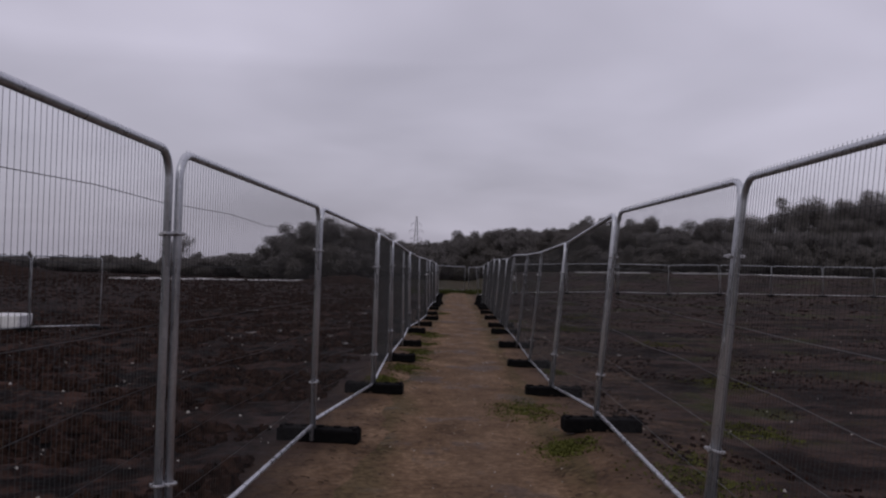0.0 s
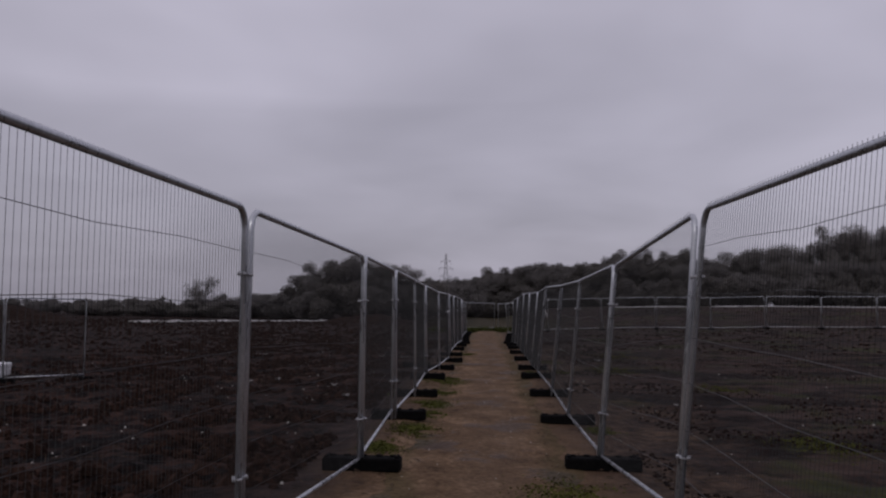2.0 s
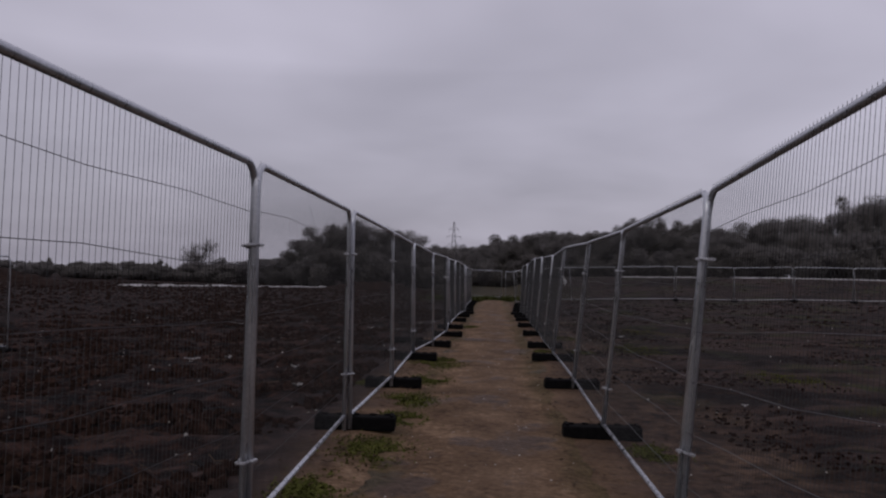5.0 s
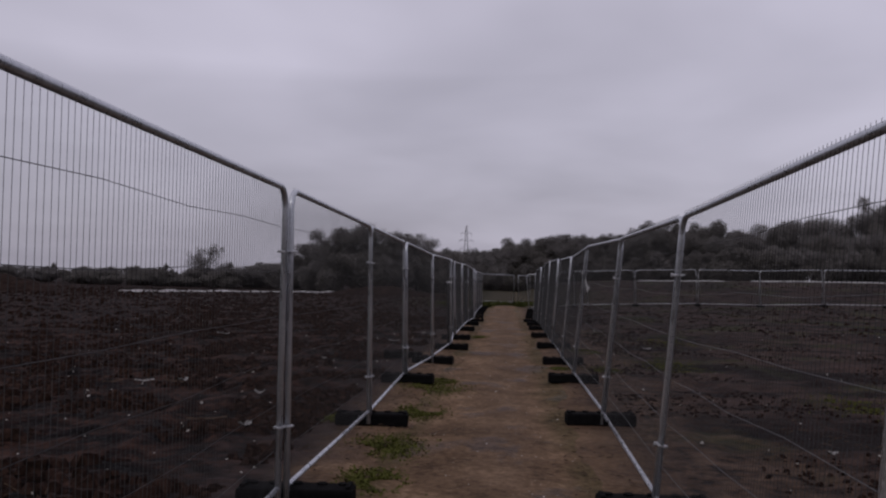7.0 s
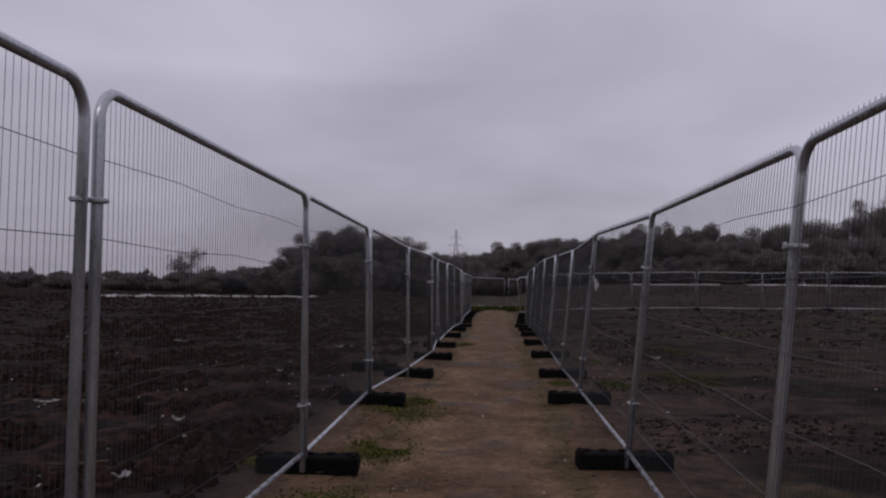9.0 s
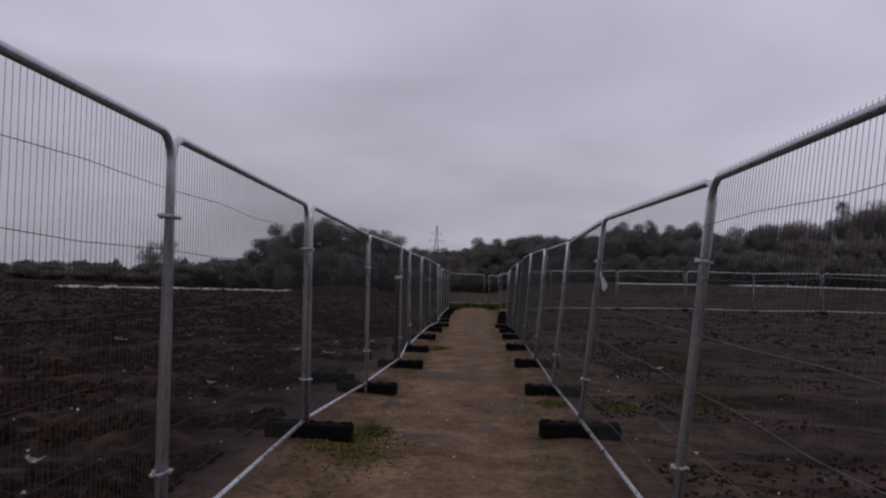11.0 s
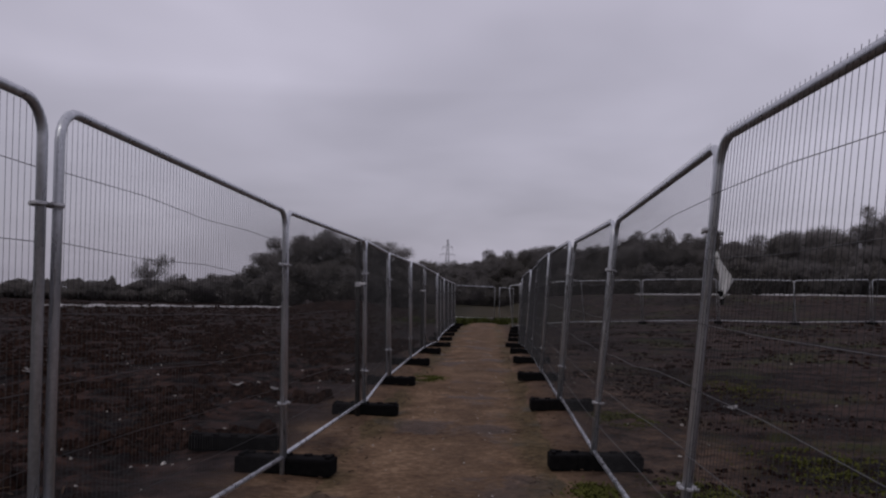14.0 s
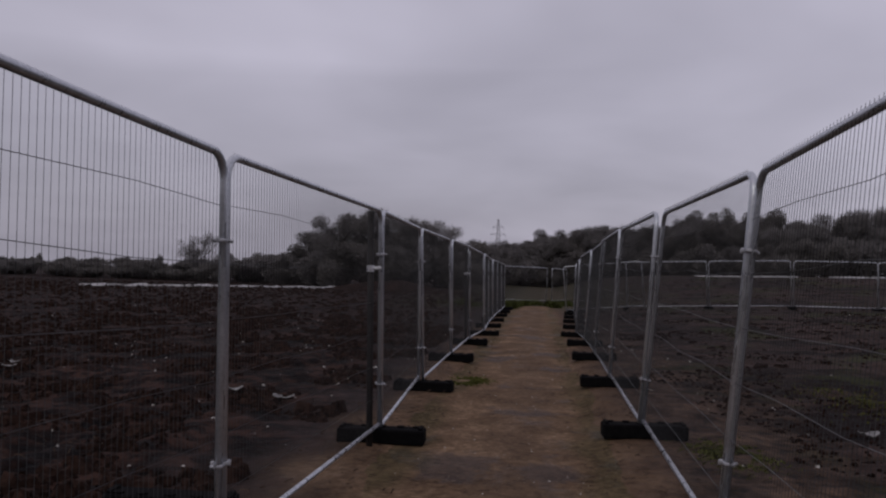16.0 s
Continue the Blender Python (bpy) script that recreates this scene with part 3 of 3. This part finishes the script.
def shrub(seed, height, width, mat, label):
    r = random.Random(seed)
    root = new("shrub")
    tagged(root, label, "shrub", group="undergrowth below the trees")
    bm = bmesh.new()
    centres = []
    for i in range(14):
        az, out = r.uniform(0, 6.28), r.uniform(0, width)
        tip = Vector((math.cos(az) * out, math.sin(az) * out, height * r.uniform(0.35, 0.95)))
        tube(bm, [(tip.x * 0.2, tip.y * 0.2, -0.15), tip * 0.55, tip], 0.05, 4, 0.012, caps=False)
        centres.append((*tip, height * 0.24))
        centres.append((*(tip * 0.55), height * 0.3))
    part("stems", bm, M_BARK, root)
    part("foliage", twig_mesh("foliage", centres, 520, (0.26, 0.045), mat, seed), None, root)
    return root


TREES = [
    tree(21, 10, 1.0, M_TWIG, "bare winter tree with a rounded dark crown", 13.0, (0.36, 0.022)),
    tree(22, 10, 1.2, M_IVY, "dark ivy-clad tree in a dense line", 17.0, (0.26, 0.036)),
    tree(23, 10, 0.9, M_TWIG, "bare winter tree with fine upright twigs", 8.0, (0.42, 0.017)),
    tree(24, 10, 1.3, M_IVY, "broad dull green tree in a dense line", 17.0, (0.26, 0.036)),
    tree(25, 10, 1.1, M_RUST, "russet brown bare tree in a dense line", 14.0, (0.3, 0.027)),
]
SHRUBS = [
    shrub(31, 3.2, 2.6, M_IVY, "dark tangled evergreen shrub at the field edge"),
    shrub(32, 3.0, 2.8, M_TWIG, "bare brown thicket at the field edge"),
]
first_used = set()


def plant(ob, x, y, height, base_h):
    s = height / base_h
    w = s * rnd.uniform(0.85, 1.2)
    m = pose(x, y, h_field(x, y), 0, 0, rnd.uniform(0, 360))
    if ob not in first_used:
        first_used.add(ob)
        ob.matrix_basis = m
        t = ob
    else:
        t = copy_thing(ob, m)
    t.scale = (w, w, s)
    return t


# skyline: bearing (sideways over ahead), distance ahead, height of the tree tops
SKY = [(-1.6, 120, 3.6), (-1.0, 115, 3.2), (-0.62, 110, 2.9), (-0.40, 106, 3.0), (-0.33, 105, 3.2), (-0.27, 104, 3.8), (-0.22, 102, 4.9), (-0.175, 100, 6.9), (-0.12, 100, 7.0),
       (-0.07, 106, 6.2), (-0.04, 150, 8.0), (0.0, 170, 10.0), (0.04, 165, 12.3), (0.075, 160, 12.6), (0.11, 155, 12.4), (0.16, 145, 12.4), (0.2, 138, 12.0),
       (0.25, 132, 11.8), (0.30, 130, 10.3), (0.35, 130, 10.8), (0.40, 130, 12.2), (0.45, 130, 13.4), (0.52, 128, 14.0), (0.8, 126, 14.0), (1.5, 120, 13.0)]


def sky_at(u):
    for a, b in zip(SKY, SKY[1:]):
        if a[0] <= u <= b[0]:
            k = (u - a[0]) / (b[0] - a[0])
            return a[1] + (b[1] - a[1]) * k, a[2] + (b[2] - a[2]) * k
    return SKY[-1][1], SKY[-1][2]


u = -1.1
while u < 1.0:
    dist, top = sky_at(u)
    for row in range(2):
        d = dist + row * 7 + rnd.uniform(-2.5, 2.5)
        x, y = u * d + rnd.uniform(-1.2, 1.2), d - 1.4
        hh = top * rnd.uniform(0.9, 1.02) * (1.0 if row else 0.86)
        pick = rnd.random()
        if -0.19 <= u < -0.06:
            pick = 0.4 + 0.6 * pick if pick > 0.25 else pick * 0.6
        kind = TREES[4] if -0.24 < u < -0.19 or (-0.19 <= u < -0.08 and pick < 0.35) else TREES[1] if pick < 0.12 else TREES[3] if pick < 0.24 else TREES[0] if pick < 0.66 else TREES[2]
        plant(kind, x, y, hh - h_field(x, y), 10)
    for row in range(2):
        sd = dist - 6 + row * 6 + rnd.uniform(-1.5, 1.5)
        s = plant(SHRUBS[0] if rnd.random() < 0.6 else SHRUBS[1], u * sd + rnd.uniform(-1, 1), sd - 1.4, min(top * (0.6 + 0.1 * row), rnd.uniform(3.4, 4.6) + row) - 0.4, 3.2)
        s.scale.x = s.scale.y = max(s.scale.x, 1.1)
    u += 2.3 / dist if -0.06 < u < 0.24 else 3.3 / dist if -0.5 < u < 0.7 else 5.5 / dist
# taller bare trees behind the east wood
u = 0.3
while u < 0.9:
    d = 142 + rnd.uniform(-4, 4)
    hh = 13.5 + 4.0 * min(max((u - 0.3) / 0.2, 0.0), 1.0)
    plant(TREES[2], u * d, d, hh * rnd.uniform(0.88, 1.08) - 1.0, 10)
    u += 0.032
# the lone tree and small ones standing before the west hedge
plant(tree(26, 10, 1.15, M_TWIG, "bare fan-shaped tree standing alone by the hedge", 2.2, (0.5, 0.022), 0.3, 0.15), -34.2, 104, 6.6, 10)
for x, y, hh in ((-17.6, 96, 8.0), (-15.0, 97, 8.6), (-12.4, 98, 8.0), (-9.6, 101, 7.6), (-20.5, 99, 6.4)):
    plant(TREES[2], x, y, hh, 10)
# ---- pylon on the skyline ----


def pylon():
    root = new("electricity_pylon")
    tagged(root, "grey steel lattice electricity pylon far behind the trees", "pylon")
    H = 31.0

    def half(z):
        return 1.9 * (1 - z / H) ** 1.2 + 0.3
    zs = [0, 5, 9.5, 13.5, 17, 20, 22.5, 25, 27.2, 29.2, 31]
    bm = bmesh.new()
    for sx, sy in ((1, 1), (1, -1), (-1, 1), (-1, -1)):
        tube(bm, [(sx * half(z), sy * half(z), z) for z in zs], 0.1, 4, 0.07)
    part("legs", bm, M_PYLON, root)
    bm = bmesh.new()
    for a, b in zip(zs, zs[1:]):
        ha, hb = half(a), half(b)
        for s in (1, -1):
            for p, q in (((-ha, s * ha, a), (hb, s * hb, b)), ((ha, s * ha, a), (-hb, s * hb, b)), ((s * ha, -ha, a), (s * hb, hb, b)), ((s * ha, ha, a), (s * hb, -hb, b))):
                tube(bm, [p, q], 0.04, 3)
    part("lattice", bm, M_PYLON, root)
    for z, w in ((19.5, 3.0), (23.4, 3.6), (27.0, 2.6)):
        for s in (1, -1):
            bm = bmesh.new()
            tube(bm, [(s * half(z), 0.3, z), (s * w, 0, z + 0.2)], 0.08, 4)
            tube(bm, [(s * half(z), -0.3, z + 1.3), (s * w, 0, z + 0.2)], 0.06, 4)
            tube(bm, [(s * w, 0, z + 0.2), (s * w, 0, z - 1.5)], 0.05, 4)
            part("cross_arm", bm, M_PYLON, root)
    return root


pylon().matrix_basis = pose(-19.7, 430, -1.5, 0, 0, 12)

# ---- pale ground sheets far off in the fields ----


def ground_sheet(a, b, width, height, label):
    verts, faces = [], []
    a, b = Vector(a), Vector(b)
    n = 60
    side = Vector((-(b - a).y, (b - a).x)).normalized()
    for i in range(n + 1):
        p = a.lerp(b, i / n)
        bulge = height * (0.7 + 0.3 * noise.noise((i * 0.3, a.x, 0)))
        for k, (o, z) in enumerate(((0, -0.05), (0.06, bulge * 0.8), (0.35, bulge), (width, bulge * 0.9), (width + 0.1, -0.05))):
            q = p + side * (o + 0.08 * noise.noise((i * 0.7, k, 2)))
            verts.append((q.x, q.y, h_field(q.x, q.y) + z + 0.03 * noise.noise((i * 0.9, k * 2.0, 5))))
    for i in range(n):
        for k in range(4):
            faces.append((i * 5 + k, i * 5 + k + 1, i * 5 + 6 + k, i * 5 + 5 + k))
    for e in (0, n):
        faces.append(tuple(e * 5 + k for k in range(5)))
    ob = new("ground_sheet", raw("ground_sheet", verts, faces, M_SHEET))
    return tagged(ob, label, "ground sheet", group="pale sheets lying in the fields")


ground_sheet((-30.7, 75), (-14.4, 88), 1.6, 0.14, "long crumpled white plastic sheet lying across ploughed earth")
ground_sheet((-60, 70), (-38, 74), 1.6, 0.22, "long white plastic sheet lying at the field edge")
ground_sheet((23.5, 90), (56, 93), 1.0, 0.07, "long pale plastic sheet lying behind the far fence")
ground_sheet((13, 90), (21, 91), 1.0, 0.06, "short pale plastic sheet lying behind the far fence")

# ---- spare block and torn bag by the fences ----


copy_thing(F0, pose(-1.8, 24.4, h_field(-1.8, 24.4) - 0.01, 0, 2, 8))


def torn_bag():
    """A torn white plastic scrap tied to a post."""
    rows = []
    for i in range(9):
        k = i / 8
        w = 0.006 + 0.07 * (k / 0.65 if k < 0.65 else (1 - k) / 0.35 * 0.85 + 0.15)
        rows.append([(0.0 + j / 4 * w, 0.012 * math.sin(j * 1.7 + i), -0.24 * k) for j in range(5)])
    verts = [v for r in rows for v in r]
    faces = [(i * 5 + j, i * 5 + j + 1, i * 5 + j + 6, i * 5 + j + 5) for i in range(8) for j in range(4)]
    ob = new("torn_bag", raw("torn_bag", verts, faces, M_PLASTIC, True))
    s = ob.modifiers.new("thickness", "SOLIDIFY")
    s.thickness = 0.004
    bm = bmesh.new()
    tube(bm, [(0.0, 0.0, -0.2), (0.012, 0.004, -0.235), (0.004, 0.0, -0.27)], 0.014, 6, 0.008)
    part("tie", bm, M_RUBBER, ob, "dark cable tie")
    return tagged(ob, "scrap of torn white plastic bag tied to a fence post", "plastic bag")


torn_bag().matrix_basis = pose(1.385, 20.69, 1.62, 0, -7, 8) @ Matrix.Diagonal((0.85, 0.9, 0.85, 1))

# ---- wrapped stack in the west field ----


def wrapped_stack():
    root = new("wrapped_stack")
    tagged(root, "low stack wrapped in white plastic on ploughed earth", "stack")
    bm = bmesh.new()
    box(bm, (2.2, 1.2, 0.36), (0, 0, 0.28), 0.05)
    for v in bm.verts:
        v.co.z += 0.03 * noise.noise(v.co * 2.0)
        v.co.x += 0.04 * noise.noise(v.co * 3.0)
    part("wrapping", bm, M_PLASTIC, root)
    for y in (-0.45, 0, 0.45):
        bm = bmesh.new()
        box(bm, (2.1, 0.1, 0.1), (0, y, 0.05), 0.01)
        part("bearer", bm, M_STRAW, root, "timber bearer")
    return root


wrapped_stack().matrix_basis = pose(-13.6, 22.9, h_field(-13.6, 22.9) - 0.02, 0, 0, 10)

# ---- banks and heaps of earth ----


def soil_heap(x, y, rx, ry, height, turn, label):
    verts, faces = [], []
    nr, na = 12, 40
    for i in range(nr + 1):
        k = i / nr
        for j in range(na):
            a = j * math.tau / na
            lx, ly = math.cos(a) * k * rx, math.sin(a) * k * ry
            z = height * (math.cos(k * math.pi) * 0.5 + 0.5) * (1 + 0.3 * noise.noise((lx * 0.5, ly * 0.5, x))) + 0.07 * noise.noise((lx * 2, ly * 2, y)) - 0.12 * k
            verts.append((lx, ly, z))
    for i in range(nr):
        for j in range(na):
            faces.append((i * na + j, i * na + (j + 1) % na, (i + 1) * na + (j + 1) % na, (i + 1) * na + j))
    ob = new("earth_bank", raw("earth_bank", verts, faces, M_HEAP, True))
    ob.matrix_basis = pose(x, y, h_field(x, y), 0, 0, turn)
    return tagged(ob, label, "earth bank", group="banks of earth in the fields")


soil_heap(-40.5, 71, 8.5, 5, 1.5, 5, "low heap of dark brown earth with scattered debris")
soil_heap(-11, 84, 7, 4, 0.75, 10, "low bank of dark brown earth before the trees")
soil_heap(-50, 62, 9, 5, 0.9, 0, "broad low heap of dark brown earth")

# ---- earth clods, stubble, stones and grass ----


def scatter(name, label, category, mat, seed, count, spots, make):
    r = random.Random(seed)
    verts, faces = [], []
    for _ in range(count):
        p = spots(r)
        if p is None:
            continue
        make(r, p[0], p[1], h_top(*p), verts, faces)
    ob = new(name, raw(name, verts, faces, mat))
    return tagged(ob, label, category, kind="stuff")


def clod(lo, hi, squash=0.7):
    def make(r, x, y, z, verts, faces):
        s = r.uniform(lo, hi) * r.uniform(0.6, 1.0)
        b, a = len(verts), r.uniform(0, 6.28)
        for k in range(5):
            t = a + k * math.tau / 5
            q = s * r.uniform(0.7, 1.3)
            verts.append((x + math.cos(t) * q, y + math.sin(t) * q, z - 0.01))
        for k in range(3):
            t = a + k * math.tau / 3
            q = s * r.uniform(0.35, 0.8)
            verts.append((x + math.cos(t) * q, y + math.sin(t) * q, z + s * squash * r.uniform(0.6, 1.3)))
        faces.extend([(b, b + 1, b + 5), (b + 1, b + 6, b + 5), (b + 1, b + 2, b + 6), (b + 2, b + 3, b + 6), (b + 3, b + 7, b + 6), (b + 3, b + 4, b + 7), (b + 4, b, b + 7), (b, b + 5, b + 7), (b + 5, b + 6, b + 7)])
    return make


def stem(lo, hi, up=0.5, w=0.004):
    def make(r, x, y, z, verts, faces):
        b, a, ln = len(verts), r.uniform(0, 6.28), r.uniform(lo, hi)
        el = r.uniform(0.0, up)
        d = Vector((math.cos(a) * math.cos(el), math.sin(a) * math.cos(el), math.sin(el)))
        s = Vector((-math.sin(a), math.cos(a), 0)) * w * r.uniform(0.7, 1.6)
        u = Vector((0, 0, w * 1.5))
        p = Vector((x, y, z + 0.012))
        m = p + d * ln * 0.5 + Vector((0, 0, ln * 0.05))
        q = p + d * ln
        for c in (p, m, q):
            verts.extend([tuple(c - s), tuple(c + s), tuple(c + u)])
        for i in (0, 3):
            for k in range(3):
                faces.append((b + i + k, b + i + (k + 1) % 3, b + i + 3 + (k + 1) % 3, b + i + 3 + k))
    return make


def blade(lo, hi, spread=0.6, w=0.005):
    def make(r, x, y, z, verts, faces):
        b, a, ln = len(verts), r.uniform(0, 6.28), r.uniform(lo, hi)
        lean = r.uniform(0.1, spread)
        d = Vector((math.cos(a) * lean, math.sin(a) * lean, 1)).normalized()
        s = Vector((-math.sin(a), math.cos(a), 0)) * w
        p = Vector((x, y, z - 0.01))
        m = p + d * ln * 0.6
        q = p + d * ln + Vector((math.cos(a), math.sin(a), -0.3)) * ln * 0.25
        verts.extend([tuple(p - s), tuple(p + s), tuple(m - s * 0.7), tuple(m + s * 0.7), tuple(q)])
        faces.extend([(b, b + 1, b + 3, b + 2), (b + 2, b + 3, b + 4)])
    return make


def west(r):
    x = -1.75 - 14 * r.random() ** 1.4
    return x, r.uniform(-1 + abs(x) * 0.6, 42 + abs(x))


def patchy(f, scale, low):
    def g(r):
        for _ in range(6):
            p = f(r)
            if noise.noise((p[0] * scale, p[1] * scale, 4.0)) > low:
                return p
        return None
    return g


def east(r):
    x = 1.7 + 15 * r.random() ** 1.4
    return x, r.uniform(1 + x * 0.6, 44 + x)


def verge(r):
    side = r.choice((-1, 1))
    return side * r.uniform(0.65, 1.7) + 0.05, r.uniform(1, 45)


def on_path(r):
    return r.uniform(-0.75, 0.85), r.uniform(1, 45)


TUFTS = [(0.75, 8.6, 0.42), (1.8, 5.1, 0.4), (2.95, 7.3, 0.35), (-0.87, 12.4, 0.3), (-1.12, 10.9, 0.22), (-0.85, 15.5, 0.3), (-0.79, 14.15, 0.2), (-0.8, 19.95, 0.45), (-0.75, 17.6, 0.25),
         (1.97, 23.3, 0.3), (1.95, 26.9, 0.3), (-0.7, 20.75, 0.14), (-0.6, 31.5, 0.25), (1.6, 12.9, 0.18), (5.0, 19.4, 0.6), (3.4, 24.5, 0.6), (0.9, 6.2, 0.22), (-1.6, 17.0, 0.15), (4.2, 12.0, 0.5), (1.2, 23.2, 0.15), (4.5, 31.0, 0.9)]


def tufts(r):
    x, y, s = r.choice(TUFTS)
    for _ in range(4):
        p = r.gauss(x, s * 0.5), r.gauss(y, s * 0.9)
        if noise.noise((p[0] * 2.2, p[1] * 2.2, 8.0)) > -0.3:
            return p
    return None


WEEDS = [(-1.2, 63, 0.7), (-0.6, 65, 0.6), (-1.8, 66, 1.0), (0.3, 67, 0.9), (1.3, 66, 0.6), (2.0, 68, 0.9), (-3.2, 64, 1.2), (1.1, 63.5, 0.3), (-0.9, 60.5, 0.35)]


def weeds(r):
    x, y, s = r.choice(WEEDS)
    return r.gauss(x, s * 0.5), r.gauss(y, s * 0.9)


scatter("earth_clods", "dark wet clods of ploughed earth", "earth", M_CLOD, 1, 16000, patchy(west, 0.7, -0.02), clod(0.02, 0.075))
scatter("far_clods", "dark furrows and clods far out in the field", "earth", M_CLOD, 13, 7000, lambda r: (-3 - 45 * r.random(), r.uniform(36, 88)), clod(0.07, 0.22, 0.5))
scatter("distant_field_clods", "dark clods far out in the mossy field", "earth", M_CLOD, 14, 2500, lambda r: (3 + 40 * r.random(), r.uniform(34, 86)), clod(0.05, 0.18, 0.4))
scatter("large_clods", "large dark clods turned up by the plough", "earth", M_CLOD, 2, 5200, patchy(west, 0.7, 0.05), clod(0.04, 0.14, 0.8))
scatter("field_clods", "small brown clods on the mossy field", "earth", M_CLOD, 3, 12000, patchy(east, 0.45, 0.12), clod(0.008, 0.05, 0.55))
scatter("plant_stubble", "dead brown plant stems strewn over the earth", "stubble", M_STRAW, 4, 2400, patchy(west, 0.3, 0.0), stem(0.03, 0.13, 0.9, 0.003))
scatter("field_stubble", "dead brown stems strewn over the mossy field", "stubble", M_STRAW, 5, 1800, patchy(east, 0.4, 0.05), stem(0.04, 0.16))
scatter("verge_litter", "bits of straw and dead leaves beside the path", "litter", M_STRAW, 6, 1500, verge, stem(0.02, 0.08, 0.3, 0.005))
scatter("path_gravel", "small pale stones trodden into the path", "gravel", M_STONE, 7, 500, on_path, clod(0.004, 0.014, 0.5))
scatter("field_flints", "small pale flints lying on ploughed earth", "stones", M_STONE, 8, 900, west, clod(0.008, 0.034, 0.6))
scatter("east_flints", "small pale flints lying on the mossy field", "stones", M_STONE, 9, 300, east, clod(0.01, 0.03, 0.6))
scatter("grass_tufts", "short tufts of rough green grass along the fences", "grass", M_GRASS, 10, 60000, tufts, blade(0.012, 0.036, 1.6, 0.013))
scatter("end_weeds", "rank green grass and weeds at the path's end", "weeds", M_WEED, 12, 6000, patchy(weeds, 0.9, -0.08), blade(0.06, 0.42, 0.8, 0.018))


# ---- larger litter in the west field ----


def litter(name, label, x, y, size, turn, mat, curl=0.0):
    verts, faces = [], []
    nx, ny = 6, 3
    for i in range(nx + 1):
        for j in range(ny + 1):
            k, m = i / nx - 0.5, j / ny - 0.5
            z = 0.35 * curl * (4 * k * k) + 0.02 * noise.noise((i * 0.8, j * 0.9, x)) + 0.02
            verts.append((k * size[0] * (1 - 0.3 * abs(m)), m * size[1] * (1 - 0.4 * abs(k)), z))
    for i in range(nx):
        for j in range(ny):
            a = i * (ny + 1) + j
            faces.append((a, a + 1, a + ny + 2, a + ny + 1))
    ob = new(name, raw(name, verts, faces, mat))
    s = ob.modifiers.new("thickness", "SOLIDIFY")
    s.thickness = 0.008
    ob.matrix_basis = pose(x, y, h_field(x, y) + 0.03, 0, 0, turn)
    return tagged(ob, label, "litter", group="litter in the fields")


LITTER = [(-5.38, 20.6, 0.42, 0.14, 20, 0.05), (-4.5, 19.93, 0.3, 0.1, 80, 0.12), (-3.08, 18.97, 0.2, 0.15, 10, 0.1), (-4.92, 20.67, 0.55, 0.08, -15, 0.02), (-8.44, 33.1, 0.25, 0.18, 0, 0.08), (-7.95, 32.2, 0.3, 0.16, 40, 0.06),
          (-2.96, 16.59, 0.6, 0.07, 30, 0.04), (-2.35, 15.96, 0.2, 0.12, 60, 0.08), (-3.21, 23.67, 0.14, 0.1, 0, 0.05), (-3.39, 29.8, 0.3, 0.16, 30, 0.1), (-5.7, 20.2, 0.45, 0.07, 50, 0.04), (3.55, 28.27, 0.3, 0.16, 20, 0.08),
          (-39, 67, 0.9, 0.5, 10, 0.2), (-37.5, 66.8, 0.8, 0.5, 60, 0.3), (-36.6, 66.6, 0.6, 0.4, 30, 0.2), (-2.61, 29.3, 0.36, 0.2, 0, 0.08), (3.24, 15.83, 0.12, 0.07, 0, 0.04)]
for k, (x, y, a, c, turn, curl) in enumerate(LITTER):
    wood = k in (3, 6, 10)
    litter("wood_scrap" if wood else "plastic_scrap", "weathered splinter of pale timber on ploughed earth" if wood else "crumpled scrap of white plastic on bare earth", x, y, (a * 0.75, c * 0.7), turn, M_STRAW if wood else M_LITTER, curl)
